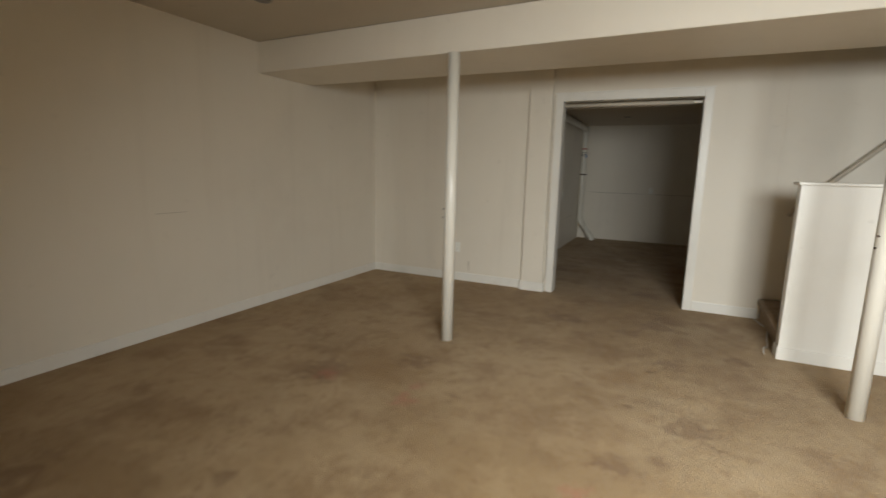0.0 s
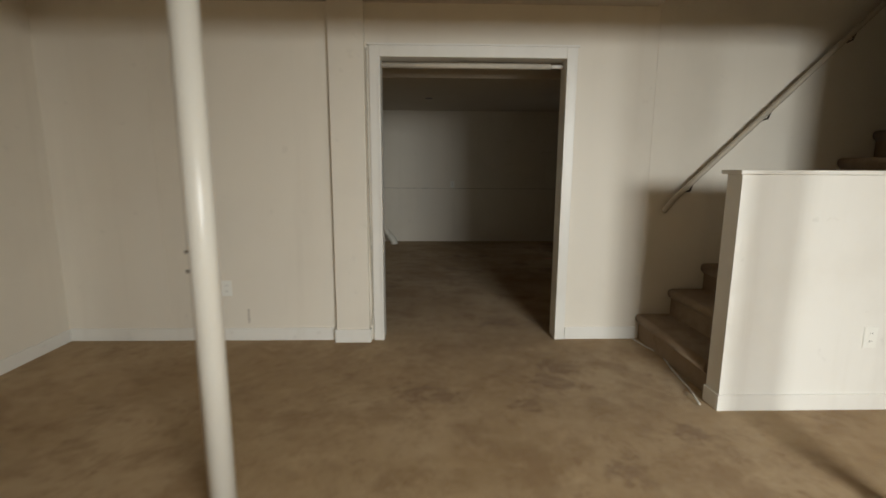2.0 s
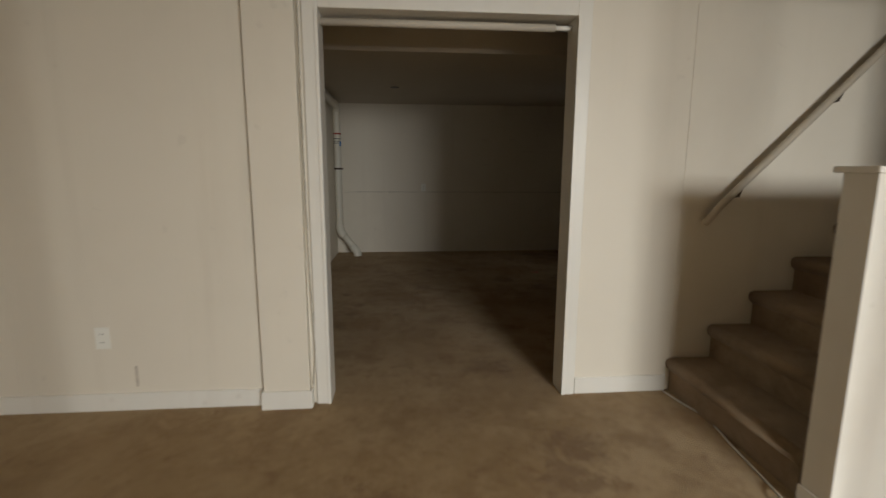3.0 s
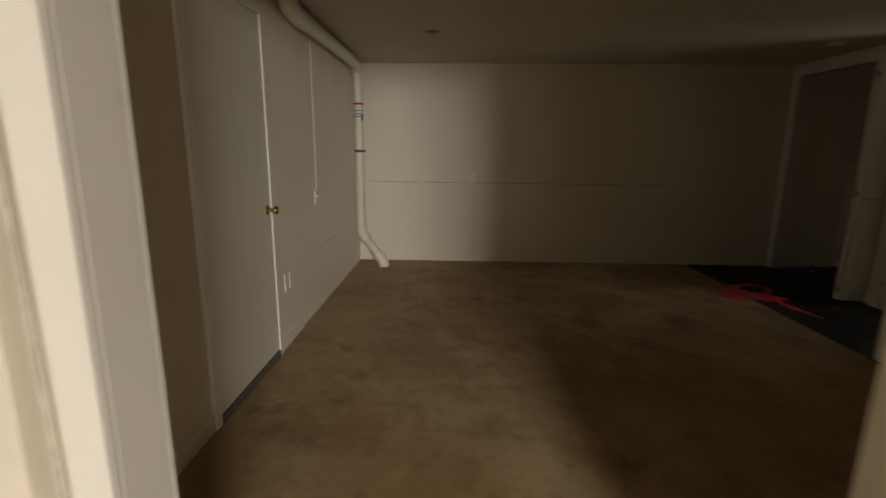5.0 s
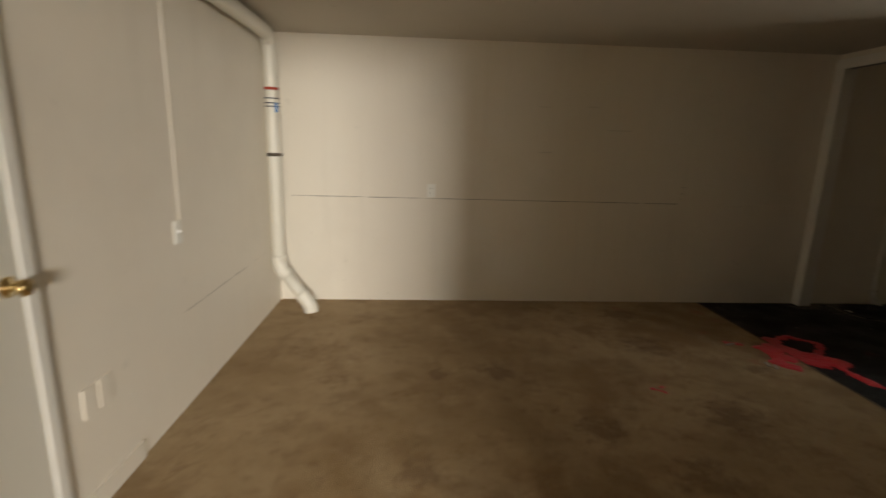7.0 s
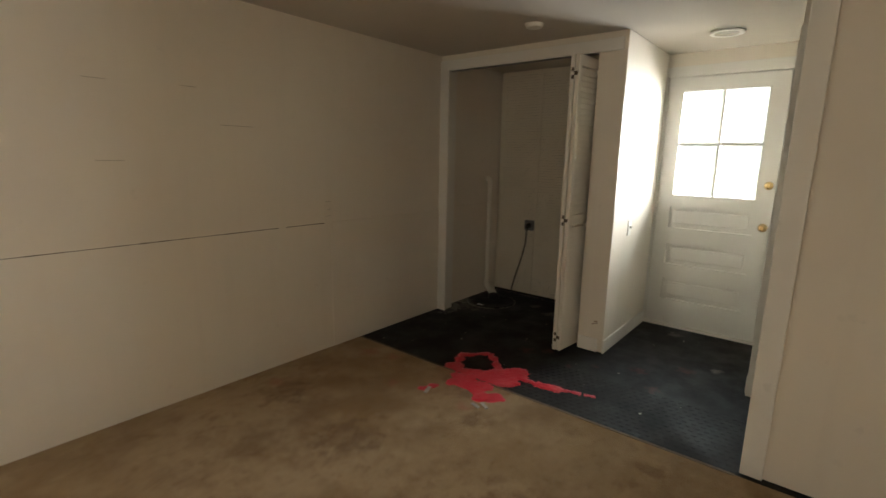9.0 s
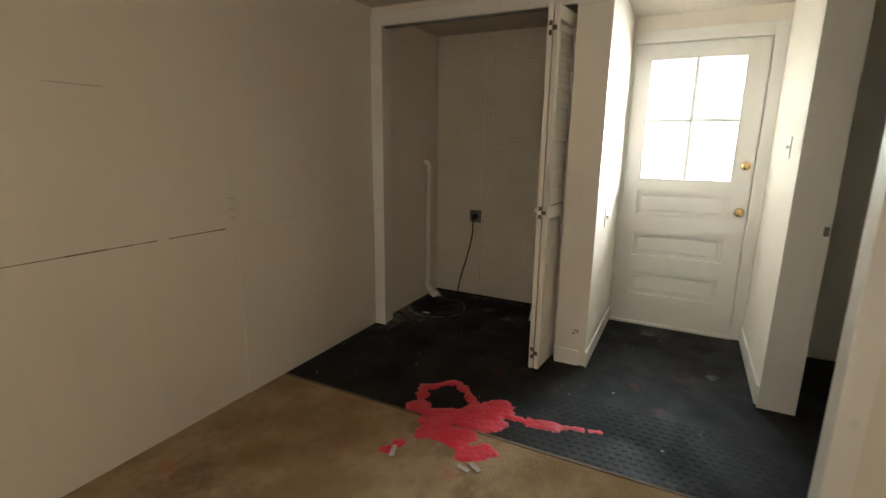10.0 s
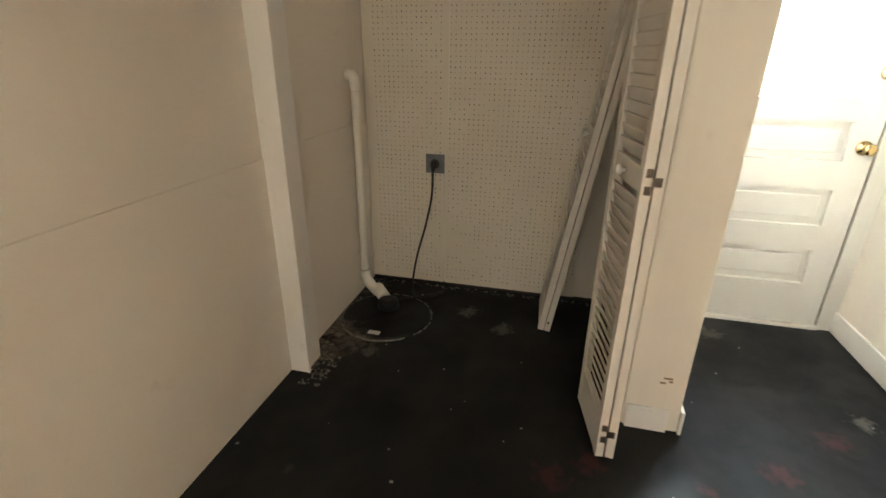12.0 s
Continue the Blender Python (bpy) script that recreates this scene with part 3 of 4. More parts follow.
crack("crack", (0.33, FAR, 0.935), (3.79, FAR, 0.928), (0, -1, 0), 0.0055, "dark open seam between wall panels", 0.12)
crack("crack", (RX, 3.1, 0.505), (RX, 4.75, 0.515), (1, 0, 0), 0.004, "fine open seam between wall panels", 0.45)
for x in (1.56,):
    thing("panel_seam", slab(bmesh.new(), x - 0.02, x + 0.02, FAR - 0.003, FAR - 0.0004, 0.0, RC, 0.0015), WALL_FAR, "taped panel seam under paint", "trim", kind="structure")
thing("panel_seam", slab(bmesh.new(), 3.85, CL, FAR - 0.006, FAR - 0.0004, 0.0, 0.93, 0.003), WALL_FAR, "lower wall panel set slightly proud", "trim", kind="structure")
thing("panel_seam", slab(bmesh.new(), CL + 0.12, XW, FAR - 0.006, FAR - 0.0004, 0.0, 0.95, 0.003), WALL_FAR, "lower closet panel set slightly proud", "trim", kind="structure")
for i, (x, z, w) in enumerate(((2.52, 1.728, 0.10), (2.94, 1.74, 0.09), (3.2, 1.55, 0.2), (3.83, 1.075, 0.05), (2.55, 1.35, 0.12))):
    thing("scuff", slab(bmesh.new(), x - w / 2, x + w / 2, FAR - 0.0016, FAR - 0.0004, z, z + 0.004), SCRATCH, "faint scuff on the painted wall", "scuff", kind="structure")
thing("scuff", slab(bmesh.new(), -0.17, -0.155, -0.0016, -0.0004, 0.13, 0.24), SCRATCH, "short dark scuff above the baseboard", "scuff", kind="structure")
thing("scuff", slab(bmesh.new(), LX + 0.0004, LX + 0.0016, -2.9, -2.65, 0.93, 0.934), SCRATCH, "faint scuff on the painted wall", "scuff", kind="structure")

# ---- drain pipe in the corner ----
drain = base("drain_pipe", pose(0, 0, 0), "white plastic drain pipe with an angled foot", "pipe")
part("main_run", tube(bmesh.new(), curve_points([(0.325, 2.62, 2.165), (0.325, 3.5, 2.165), (0.325, 4.42, 2.165), (0.325, 4.56, 2.13), (0.325, 4.60, 2.0), (0.325, 4.60, 1.2), (0.325, 4.60, 0.46), (0.335, 4.60, 0.38)], 6), 0.052, 20), PVC, drain)
part("upper_elbow", tube(bmesh.new(), curve_points([(0.325, 2.85, 2.165), (0.325, 2.62, 2.165), (0.325, 2.50, 2.20), (0.325, 2.46, 2.238)], 6), 0.06, 20), PVC, drain)
part("foot_elbow", tube(bmesh.new(), curve_points([(0.325, 4.60, 0.47), (0.327, 4.60, 0.41), (0.345, 4.595, 0.35), (0.39, 4.59, 0.30)], 6), 0.059, 20), PVC, drain)
part("foot", tube(bmesh.new(), [(0.36, 4.595, 0.335), (0.54, 4.565, 0.10)], 0.05, 20), PVC, drain)
part("coupling", tube(bmesh.new(), curve_points([(0.50, 4.572, 0.15), (0.55, 4.563, 0.085), (0.575, 4.558, 0.04), (0.58, 4.557, 0.0)], 6), 0.06, 20), PVC, drain)
part("strap", tube(bmesh.new(), [(0.325, 4.60, 1.27), (0.325, 4.60, 1.295)], 0.056, 20), STEEL, drain, "dark steel strap")
part("blue_label", slab(bmesh.new(), 0.362, 0.382, 4.545, 4.552, 1.60, 1.67, 0.002), BLUE, drain, "small blue printed label")
part("strap_screw", slab(bmesh.new(), 0.37, 0.40, 4.545, 4.565, 1.272, 1.292, 0.002), STEEL, drain)
part("red_label", tube(bmesh.new(), [(0.325, 4.60, 1.765), (0.325, 4.60, 1.785)], 0.0535, 20), REDTAG, drain, "red band")
for z in (1.70, 1.665, 1.64):
    part("print_band", tube(bmesh.new(), [(0.325, 4.60, z), (0.325, 4.60, z + 0.008)], 0.0533, 20), INK, drain, "dark printed band")

# ---- closet ----
trim("closet_trim", [(CL - 0.02, CL - 0.001, 4.785, FAR, 0, 2.195), (CL - 0.02, CL - 0.001, 3.33, 4.785, 2.115, 2.195)], "white casing of the closet opening", bevel=0.004)
trim("closet_jamb", [(CL, CL + 0.11, 4.80, FAR, 0, 2.15)], "white closet jamb", bevel=0.003)
trim("closet_head_jamb", [(CL, CL + 0.11, 3.5, 4.80, 2.13, 2.15)], "white head jamb with a door track", bevel=0.003)
trim("door_track", [(CL + 0.02, CL + 0.05, 3.5, 4.79, 2.112, 2.13)], "narrow metal track for the folding doors", "track", GREY, 0.001)
trim("baseboard_stub", [(CL - 0.014, CL - 0.001, 3.345, 3.49, 0, 0.10), (CL - 0.014, XW, AL - 0.013, AL - 0.001, 0, 0.10)], "white baseboard round the wall end", "baseboard")
trim("baseboard_entry", [(5.06, XW, AR + 0.001, AR + 0.014, 0, 0.11)], "white baseboard in the entry", "baseboard")

back_wall = base("pegboard", pose(0, 0, 0), "cream painted pegboard lining the closet back", "pegboard", kind="structure")
for y0, y1 in ((3.67, 4.418), (4.428, 4.87)):
    part("sheet", slab(bmesh.new(), XW - 0.012, XW - 0.004, y0, y1, 0.02, RC - 0.002, 0.001), PEG, back_wall)
part("seam_strip", slab(bmesh.new(), XW - 0.016, XW - 0.012, 4.408, 4.438, 0.8, RC - 0.002, 0.001), PEG, back_wall)
verts, faces = [], []
rnd = random.Random(4)
STEP = 0.0254
for iy in range(int((4.85 - 3.69) / STEP)):
    for iz in range(int((RC - 0.08) / STEP)):
        y, z = 3.69 + iy * STEP, 0.06 + iz * STEP
        filled = noise.noise(Vector((y * 2.6, z * 2.6, 3.0))) + 0.3 * max(0, 0.9 - z)
        if abs(y - 4.423) < 0.02 or rnd.random() < 0.06 + filled * 0.7:
            continue
        k = len(verts)
        r = 0.0036 * rnd.uniform(0.5, 1.0)
        verts += [(XW - 0.0126, y + r * math.cos(a * math.pi / 3), z + r * math.sin(a * math.pi / 3)) for a in range(6)]
        faces.append(tuple(range(k, k + 6)))
me = bpy.data.meshes.new("peg_holes")
me.from_pydata(verts, [], faces)
me.materials.append(HOLE)
holes = new("peg_holes", me)
holes.parent = back_wall
tagged(holes, "half painted-over peg holes", kind="stuff")
trim("closet_base_gap", [(XW - 0.004, XW - 0.001, 3.52, 4.87, 0.0, 0.02)], "rough dark gap under the pegboard", "gap", GAP, 0)

box = base("power_outlet", pose(XW - 0.012, 4.479, 0.735, 0, 0, -90), "grey metal outlet with a black plug", "outlet")
part("plate", slab(bmesh.new(), -0.052, 0.052, -0.012, 0, -0.052, 0.052, 0.004), GREY, box)
part("socket", tube(bmesh.new(), [(0, -0.012, 0), (0, -0.016, 0)], 0.026, 20), BLACK, box)
part("plug", tube(bmesh.new(), [(0, -0.014, 0.004), (0, -0.04, 0.0), (0, -0.052, -0.012), (0, -0.055, -0.034)], [0.02, 0.018, 0.013, 0.007], 14), BLACK, box)
thing("outlet_cable", tube(bmesh.new(), curve_points([(5.97, 4.479, 0.70), (5.965, 4.485, 0.56), (5.95, 4.52, 0.38), (5.93, 4.56, 0.22), (5.89, 4.575, 0.08), (5.84, 4.55, 0.014), (5.83, 4.48, 0.010), (5.90, 4.41, 0.012), (5.93, 4.40, 0.012), (5.87, 4.44, 0.018), (5.80, 4.52, 0.02), (5.72, 4.62, 0.03)], 8), 0.006, 8), BLACK,
      "black power cable hanging from the outlet to the sump", "cable")
pvc = base("sump_pipe", pose(0, 0, 0), "thin white plastic pipe rising from the sump", "pipe")
part("riser", tube(bmesh.new(), curve_points([(5.815, 4.835, 0.13), (5.815, 4.835, 0.6), (5.815, 4.835, 1.15)], 4), 0.022, 14), PVC, pvc)
part("top_elbow", tube(bmesh.new(), curve_points([(5.815, 4.835, 1.12), (5.815, 4.835, 1.165), (5.812, 4.848, 1.19), (5.81, 4.874, 1.195)], 5), 0.027, 14), PVC, pvc)
part("foot_elbow", tube(bmesh.new(), curve_points([(5.815, 4.835, 0.15), (5.813, 4.828, 0.10), (5.80, 4.795, 0.06), (5.765, 4.745, 0.045)], 5), 0.029, 14), PVC, pvc)
part("foot", tube(bmesh.new(), [(5.80, 4.76, 0.05), (5.73, 4.69, 0.03)], 0.034, 14), PVC, pvc)
sump = base("sump_pit", pose(5.595, 4.63, 0), "round black sump set in the floor, dusty rim", "sump")
bm = bmesh.new()
bmesh.ops.create_cone(bm, cap_ends=True, segments=48, radius1=0.232, radius2=0.225, depth=0.012)
bmesh.ops.translate(bm, verts=bm.verts[:], vec=(0, 0, 0.003))
part("lid", bm, BLACKFLOOR, sump)
bm = bmesh.new()
for k in range(84):
    if rnd.random() < 0.3:
        continue
    a = 2 * math.pi * k / 84
    slab(bm, -0.0095, 0.0095, -0.003 * rnd.uniform(0.4, 2.2), 0.003 * rnd.uniform(0.3, 1.5), -0.003, 0.004, m=pose(0.238 * math.cos(a), 0.238 * math.sin(a), 0, 0, 0, math.degrees(a) + 90))
tagged(part("rim_dust", bm, DUST, sump, "broken ring of pale dust"), kind="stuff")
part("pump_cap", tube(bmesh.new(), [(0.08, 0.02, 0.008), (0.08, 0.02, 0.05), (0.08, 0.02, 0.06)], [0.06, 0.055, 0.03], 18), BLACK, sump)
part("sticker", slab(bmesh.new(), -0.20, -0.17, -0.03, 0.03, 0.0085, 0.0105), PLATE, sump, "small white sticker")


# ---- louvred folding doors ----
PW, PH, PT = 0.305, 2.07, 0.028
bm = bmesh.new()
slab(bm, 0.03, PW - 0.03, -0.0028, 0.0028, -0.0235, 0.0235, 0.0015, pose(0, 0, 0, -20, 0, 0))
slat_mesh = mesh("slat", bm, LOUVRE)


def louvre_panel(parent, m, knob_side=0):
    """Panel from x 0 to PW, its middle at y 0, foot at z 0."""
    bm = bmesh.new()
    h = PT / 2
    for x in (0.0, PW - 0.034):
        slab(bm, x, x + 0.034, -h, h, 0, PH, 0.002)
    for z0, z1 in ((0, 0.15), (0.93, 1.0), (PH - 0.07, PH)):
        slab(bm, 0.034, PW - 0.034, -h + 0.002, h - 0.002, z0, z1, 0.001)
    p = part("panel", bm, LOUVRE, parent)
    p.matrix_basis = m
    z = 0.165
    while z < PH - 0.08:
        if not 0.915 < z < 1.015:
            s = new("slat", slat_mesh)
            s.parent = p
            s.location = (0, 0, z)
        z += 0.036
    if knob_side:
        k = tube(bmesh.new(), [(PW * 0.5, h * knob_side, 0.965), (PW * 0.5, (h + 0.012) * knob_side, 0.965), (PW * 0.5, (h + 0.016) * knob_side, 0.965), (PW * 0.5, (h + 0.03) * knob_side, 0.965)], [0.008, 0.008, 0.017, 0.014], 14)
        part("knob", k, TRIM, p, "small white knob")
    return p


def bifold(m, label, knob_side, splay, hinged=True):
    ob = base("folding_door", m, label, "folding door", "louvred closet doors")
    louvre_panel(ob, pose(0, PT / 2 + 0.002, 0.0, 0, 0, splay), knob_side)
    louvre_panel(ob, pose(0, -PT / 2 - 0.002, 0.0, 0, 0, -splay))
    if not hinged:
        part("pivot_pin", tube(bmesh.new(), [(0.001, -0.012, 0.05), (-0.006, -0.012, 0.05)], 0.005, 10), STEEL, ob, "small dark steel pivot pin")
    for z in (0.10, 0.965, 1.95) if hinged else ():
        bm = bmesh.new()
        slab(bm, -0.0025, 0.0, 0.004, 0.022, z + 0.012, z + 0.036)
        slab(bm, -0.0025, 0.0, -0.022, 0.0045, z - 0.012, z + 0.0125)
        slab(bm, -0.0025, 0.0, 0.004, 0.022, z - 0.036, z - 0.0115)
        part("hinge", bm, STEEL, ob, "dark worn steel hinge")
    return ob


bifold(pose(4.865, 3.575, 0.012, 0, 0, 2), "white louvred folding door standing folded open", 1, 8)
bifold(pose(5.65, 3.815, 0.005, 8.6, 0, 2), "white louvred folding door leaning inside the closet", 1, 0, False)

# ---- outside door ----
xdoor = base("door_2", pose(0, 0, 0), "white outside door with four panes and brass knob", "door", kind="structure")
FX0, FX1 = XW - 0.002, XW + 0.04
GY0, GY1, GZ0, GZ1 = 2.575, 3.18, 1.117, 1.957
bm = bmesh.new()
Y0, Y1 = DY0 + 0.004, DY1 - 0.004
PY0, PY1 = 2.58, 3.178
for y0, y1, z0, z1 in ((Y0, PY0, 0.02, DZ - 0.004), (PY1, Y1, 0.02, DZ - 0.004), (PY0, PY1, GZ1, DZ - 0.004), (PY0, PY1, 1.03, GZ0), (PY0, PY1, 0.72, 0.855), (PY0, PY1, 0.42, 0.545), (PY0, PY1, 0.02, 0.24)):
    slab(bm, FX0, FX1, y0, y1, z0, z1)
part("frame", bm, OUTDOOR, xdoor)
for z0, z1 in ((0.855, 1.03), (0.545, 0.72), (0.24, 0.42)):
    bm = bmesh.new()
    slab(bm, FX0 + 0.026, FX1 - 0.004, PY0, PY1, z0, z1)
    slab(bm, FX0 + 0.014, FX0 + 0.028, PY0 + 0.03, PY1 - 0.03, z0 + 0.035, z1 - 0.03, 0.006)
    part("panel", bm, OUTDOOR, xdoor)
bm = bmesh.new()
my, mz = (GY0 + GY1) / 2, (GZ0 + GZ1) / 2
slab(bm, FX0 - 0.001, FX1 + 0.001, my - 0.013, my + 0.013, GZ0, GZ1, 0.004)
slab(bm, FX0, FX1, GY0, GY1, mz - 0.013, mz + 0.013, 0.004)
for y0, y1, z0, z1 in ((PY0, PY1, GZ0, GZ0 + 0.012), (PY0, PY1, GZ1 - 0.012, GZ1), (PY0, PY0 + 0.012, GZ0, GZ1), (PY1 - 0.012, PY1, GZ0, GZ1)):
    slab(bm, FX0 - 0.003, FX1, y0, y1, z0, z1, 0.003)
part("muntins", bm, OUTDOOR, xdoor)
for y0, y1 in ((PY0 + 0.012, my - 0.013), (my + 0.013, PY1 - 0.012)):
    for z0, z1 in ((GZ0 + 0.012, mz - 0.013), (mz + 0.013, GZ1 - 0.012)):
        g = part("pane", slab(bmesh.new(), XW + 0.016, XW + 0.020, y0, y1, z0, z1), GLASS, xdoor)
        g.visible_shadow = False
# unseen stop strips outside, added to block light leaking round the door leaf
bm = bmesh.new()
for y0, y1, z0, z1 in ((DY0 - 0.012, DY0 + 0.02, 0.0, DZ + 0.012), (DY1 - 0.02, DY1 + 0.012, 0.0, DZ + 0.012), (DY0 + 0.02, DY1 - 0.02, DZ - 0.02, DZ + 0.012), (DY0 + 0.02, DY1 - 0.02, 0.016, 0.035)):
    slab(bm, FX1 + 0.002, FX1 + 0.05, y0, y1, z0, z1)
part("light_gap_stop", bm, OUTDOOR, xdoor)
knob(xdoor, pose(FX0, 2.515, 0.92, 0, 0, -90))
bm = tube(bmesh.new(), [(0, 0, 0), (0, -0.012, 0), (0, -0.02, 0), (0, -0.024, 0)], [0.031, 0.029, 0.02, 0.012], 20)
slab(bm, -0.004, 0.004, -0.038, -0.02, -0.014, 0.014, 0.001)
bm.transform(pose(FX0, 2.515, 1.235, 0, 0, -90))
part("deadbolt", bm, BRASS, xdoor, "brass deadbolt turn")
for z in (0.2, 1.0, 1.8):
    part("hinge", tube(bmesh.new(), [(FX0 - 0.005, DY1 - 0.002, z), (FX0 - 0.005, DY1 - 0.002, z + 0.09)], 0.006, 8), OUTDOOR, xdoor)
part("threshold", slab(bmesh.new(), XW - 0.02, XW + 0.15, DY0 - 0.01, DY1 + 0.01, -0.003, 0.016, 0.003), TRIM, xdoor)
trim("door_frame_entry", [(XW - 0.014, XW - 0.001, AR, DY0 - 0.003, 0, DZ + 0.085), (XW - 0.014, XW - 0.001, DY1 + 0.003, AL, 0, DZ + 0.085), (XW - 0.014, XW - 0.001, DY0 - 0.003, DY1 + 0.003, DZ + 0.003, DZ + 0.085)],
     "white casing squeezed into the entry recess", "door frame", OUTDOOR)

# ---- dark doorway beside the entry ----
trim("doorway_casing", [(NX - 0.02, NX - 0.001, NY - 0.07, NY + 0.018, 0, 2.12), (NX - 0.001, NX + 0.1, NY + 0.001, NY + 0.018, 0, 2.12), (5.02, 5.039, AR - 0.165, AR + 0.006, 0, 2.12), (NX + 0.1, 5.02, NY + 0.001, NY + 0.018, 2.05, 2.12)],
     "white casing round the dark doorway", "door frame")
thing("strike_plate", slab(bmesh.new(), 5.0165, 5.0195, 2.228, 2.25, 0.95, 0.995, 0.001), GREY, "small dull metal strike plate on the jamb", "strike plate")

# ---- window of the large room ----
win = base("window_1", pose(0, 0, 0), "wide white window behind the walker", "window", kind="structure")
bm = bmesh.new()
for x0, x1, z0, z1 in ((WX0, WX0 + 0.05, WZ0, WZ1), (WX1 - 0.05, WX1, WZ0, WZ1), (WX0 + 0.05, WX1 - 0.05, WZ0, WZ0 + 0.05), (WX0 + 0.05, WX1 - 0.05, WZ1 - 0.05, WZ1), (3.075, 3.125, WZ0 + 0.05, WZ1 - 0.05)):
    slab(bm, x0, x1, REAR - 0.1, REAR - 0.04, z0, z1, 0.003)
part("window_frame", bm, TRIM, win)
for x0, x1 in ((WX0 + 0.05, 3.075), (3.125, WX1 - 0.05)):
    g = part("pane", slab(bmesh.new(), x0, x1, REAR - 0.075, REAR - 0.07, WZ0 + 0.05, WZ1 - 0.05), GLASS, win)
    g.visible_shadow = False

# ---- raised studs of the black floor where it meets the carpet ----
verts, faces = [], []
PITCH = 0.046
for ix in range(14):
    for iy in range(27):
        x, y = EDGE + 0.035 + ix * PITCH * 0.866, NY + 0.04 + (iy + 0.5 * (ix % 2)) * PITCH
        if y > FAR - 0.04:
            continue
        k = len(verts)
        for rad, z in ((0.0145, -0.003), (0.0115, -0.0013)):
            verts += [(x + rad * math.cos(a * math.pi / 4), y + rad * math.sin(a * math.pi / 4), z) for a in range(8)]
        faces += [(k + a, k + (a + 1) % 8, k + 8 + (a + 1) % 8, k + 8 + a) for a in range(8)]
        faces.append(tuple(range(k + 8, k + 16)))
me = bpy.data.meshes.new("floor_studs")
me.from_pydata(verts, [], faces)
me.materials.append(BLACKFLOOR)
tagged(new("floor_studs", me), "low round studs of the black rubber floor", "floor studs", kind="stuff")

# ---- carpet edge, spilled paint, crumbs ----
thing("carpet_edge", slab(bmesh.new(), EDGE - 0.012, EDGE + 0.006, NY + 0.03, FAR - 0.01, -0.003, 0.003, 0.002), WOOD, "frayed edge where the carpet ends", "carpet edge", kind="structure")


def spill(name, blobs, label, box, cell=0.009, height=0.006):
    """Paint poured in strokes (x0, y0, x1, y1, radius): a thin uneven sheet."""
    x0, x1, y0, y1 = box
    nx, ny = int((x1 - x0) / cell), int((y1 - y0) / cell)

    def field(x, y):
        best = -1.0
        for ax, ay, bx, by, r in blobs:
            dx, dy = bx - ax, by - ay
            t = max(0, min(1, ((x - ax) * dx + (y - ay) * dy) / (dx * dx + dy * dy + 1e-9)))
            best = max(best, r - math.hypot(x - ax - t * dx, y - ay - t * dy))
        return best + 0.022 * noise.fractal(Vector((x * 14, y * 14, 1.0)), 0.8, 2.1, 4)
    f = [[field(x0 + i * cell, y0 + j * cell) for j in range(ny + 1)] for i in range(nx + 1)]
    bm = bmesh.new()
    vs = {}

    def vert(i, j):
        if (i, j) not in vs:
            h = min(1.0, max(0.0, f[i][j]) / 0.02)
            z = height * h ** 0.5 - 0.002 + 0.002 * noise.noise(Vector((i * 0.3, j * 0.3, 7.0)))
            vs[i, j] = bm.verts.new((x0 + i * cell, y0 + j * cell, z))
        return vs[i, j]
    for i in range(nx):
        for j in range(ny):
            if max(f[i][j], f[i + 1][j], f[i][j + 1], f[i + 1][j + 1]) > 0:
                q = bm.faces.new((vert(i, j), vert(i + 1, j), vert(i + 1, j + 1), vert(i, j + 1)))
                q.smooth = True
    return thing(name, bm, REDPAINT, label, "paint spill")


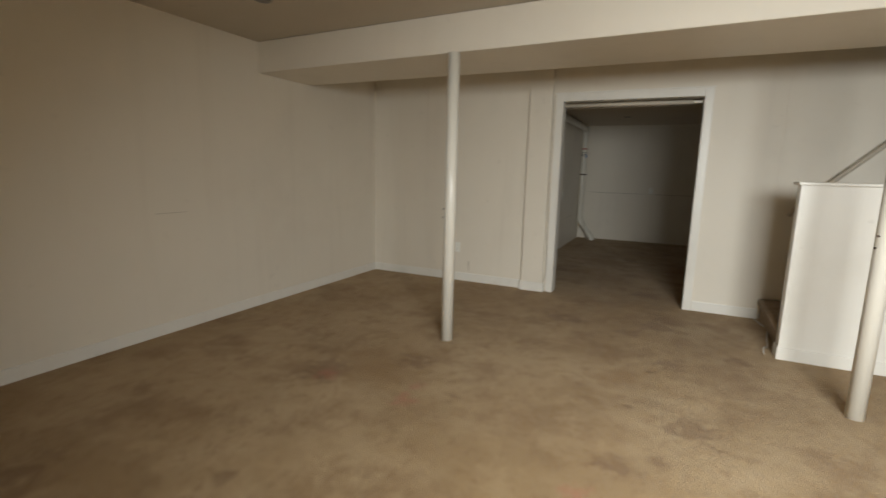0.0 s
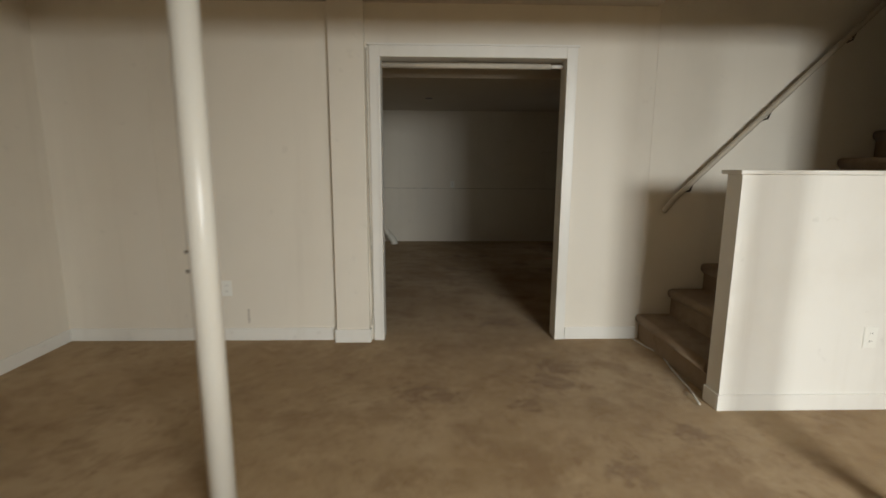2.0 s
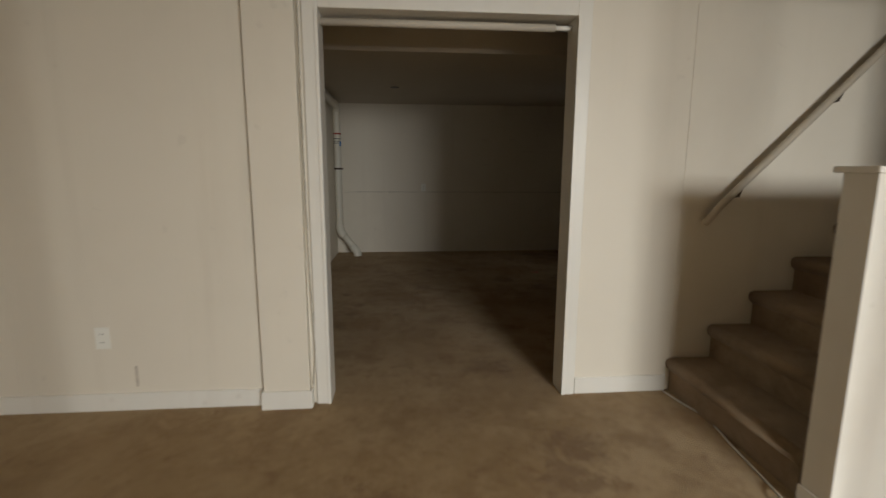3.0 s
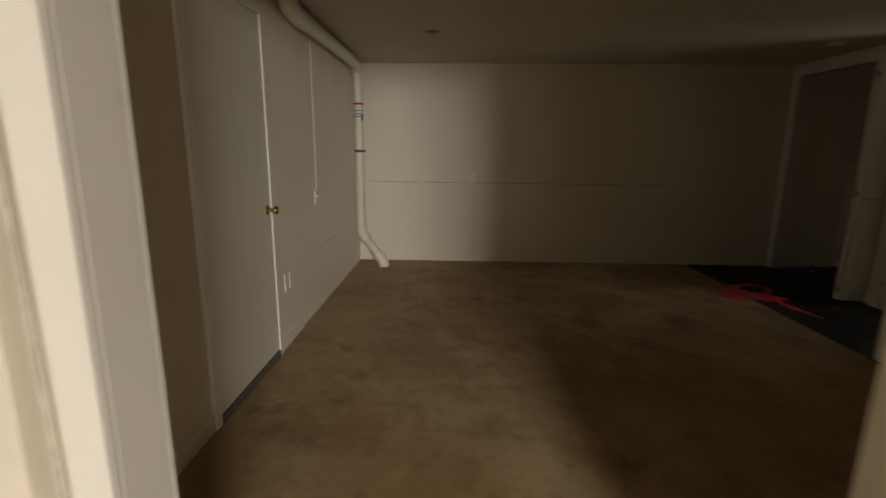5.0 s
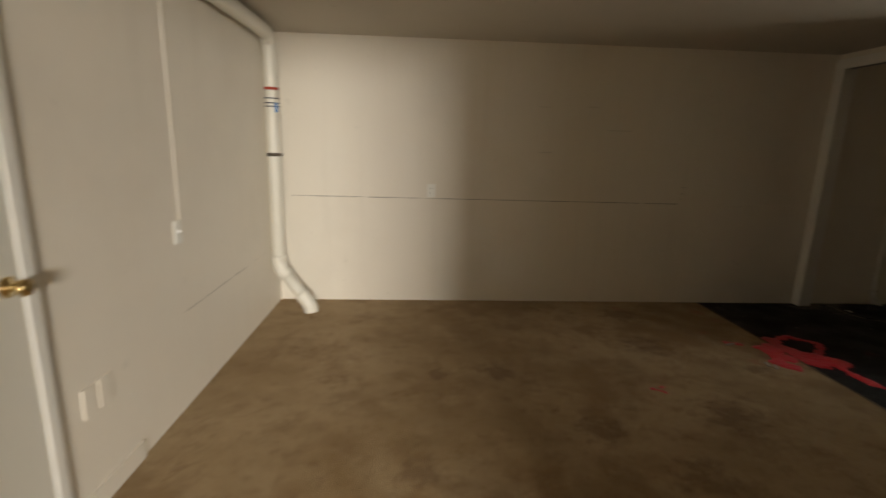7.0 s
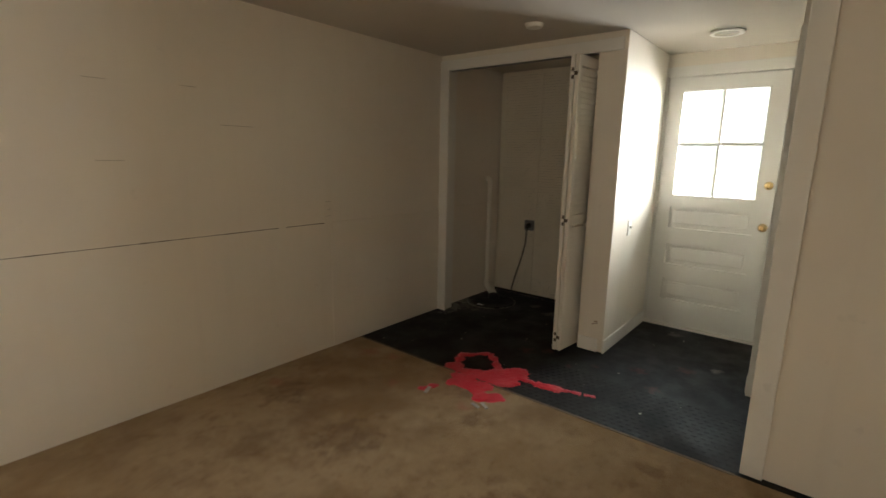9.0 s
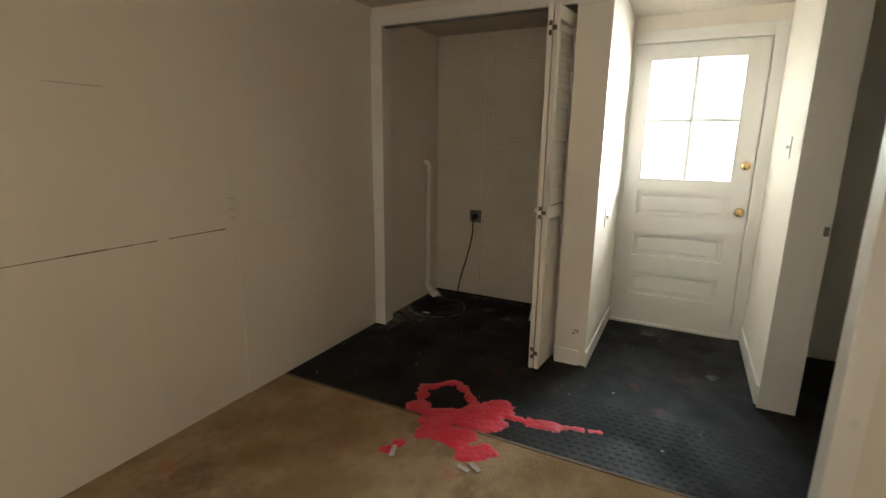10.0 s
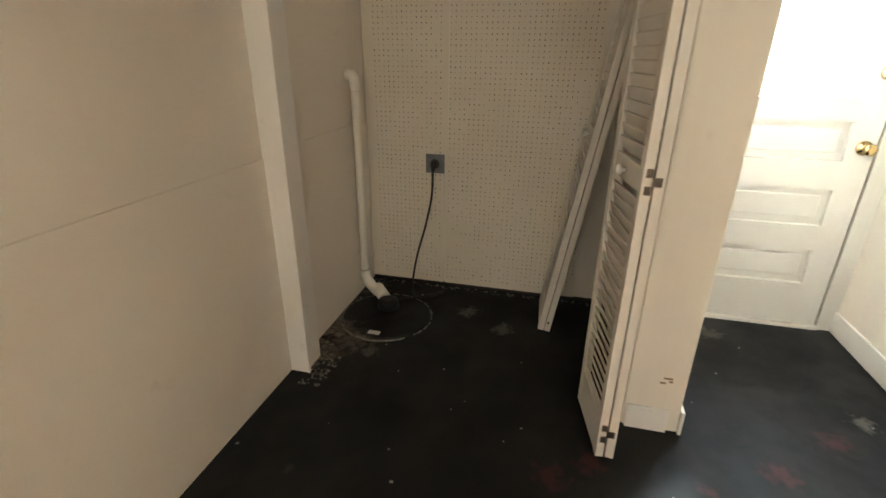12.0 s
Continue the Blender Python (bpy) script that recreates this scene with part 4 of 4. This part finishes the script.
spill("paint_spill", [(4.20, 4.00, 4.36, 4.06, 0.026), (4.36, 4.06, 4.50, 3.94, 0.023), (4.50, 3.94, 4.51, 3.90, 0.02), (4.50, 3.90, 4.34, 3.74, 0.02), (4.18, 4.00, 4.12, 3.86, 0.052),
                      (4.12, 3.86, 4.22, 3.68, 0.09), (4.24, 3.70, 4.36, 3.60, 0.08), (4.22, 3.60, 4.18, 3.72, 0.08), (4.31, 3.52, 4.30, 3.44, 0.016), (4.33, 3.42, 4.34, 3.30, 0.024), (4.29, 3.42, 4.31, 3.30, 0.014),
                      (4.35, 3.28, 4.37, 3.18, 0.012), (4.38, 3.14, 4.39, 3.10, 0.010), (3.99, 3.84, 4.06, 3.66, 0.06), (4.12, 3.84, 4.0, 3.72, 0.05), (4.0, 3.72, 3.93, 3.58, 0.04), (3.92, 3.60, 3.99, 3.53, 0.055), (3.80, 3.93, 3.86, 3.92, 0.035)],
      "bright red paint spilled across carpet edge and floor", (3.68, 4.66, 3.02, 4.2))
spill("paint_drop", [(2.87, 3.25, 2.93, 3.22, 0.016), (2.93, 3.22, 2.94, 3.27, 0.012)], "small dried red paint drop on the carpet", (2.80, 3.02, 3.15, 3.35), 0.007)
for x, y, a, l in ((3.79, 3.90, 20, 0.08), (3.86, 3.53, 60, 0.07), (3.83, 3.57, 75, 0.06)):
    thing("paint_stick", slab(bmesh.new(), -l / 2, l / 2, -0.011, 0.011, 0, 0.006, 0.001, pose(x, y, 0.002, 0, 0, a)), DEBRIS, "pale flake lying in the red paint", "flake", "flakes by the spill")


def crumbs(name, n, box, seed, size, label, material=DEBRIS):
    r = random.Random(seed)
    bm = bmesh.new()
    x0, x1, y0, y1 = box
    for _ in range(n):
        s = size * r.uniform(0.3, 1.0)
        slab(bm, -s, s, -s * r.uniform(0.3, 0.9), s * 0.5, 0, s * 0.5, 0, pose(r.uniform(x0, x1), r.uniform(y0, y1), -0.003, r.uniform(-8, 8), r.uniform(-8, 8), r.uniform(0, 180)))
    return thing(name, bm, material, label, "debris", kind="stuff")


for y, z, w in ((3.37, 0.225, 0.03), (3.385, 0.205, 0.02), (3.36, 0.213, 0.014)):
    thing("rust_mark", slab(bmesh.new(), CL - 0.0016, CL - 0.0004, y - w / 2, y + w / 2, z, z + 0.007), RUST, "small rusty scrape low on the wall end", "mark", kind="structure")
crumbs("floor_crumbs", 36, (4.2, 6.0, 2.5, 4.85), 3, 0.006, "scattered plaster crumbs on the black floor")
crumbs("closet_crumbs", 130, (5.10, 5.75, 4.78, 4.872), 5, 0.012, "broken plaster bits along the closet wall", DUST)
crumbs("jamb_crumbs", 60, (4.98, 5.2, 4.70, 4.80), 8, 0.009, "plaster crumbs at the foot of the closet jamb", DUST)
crumbs("wall_foot_crumbs", 110, (5.985, 6.02, 3.55, 4.85), 6, 0.008, "rough rubble under the pegboard", DUST)
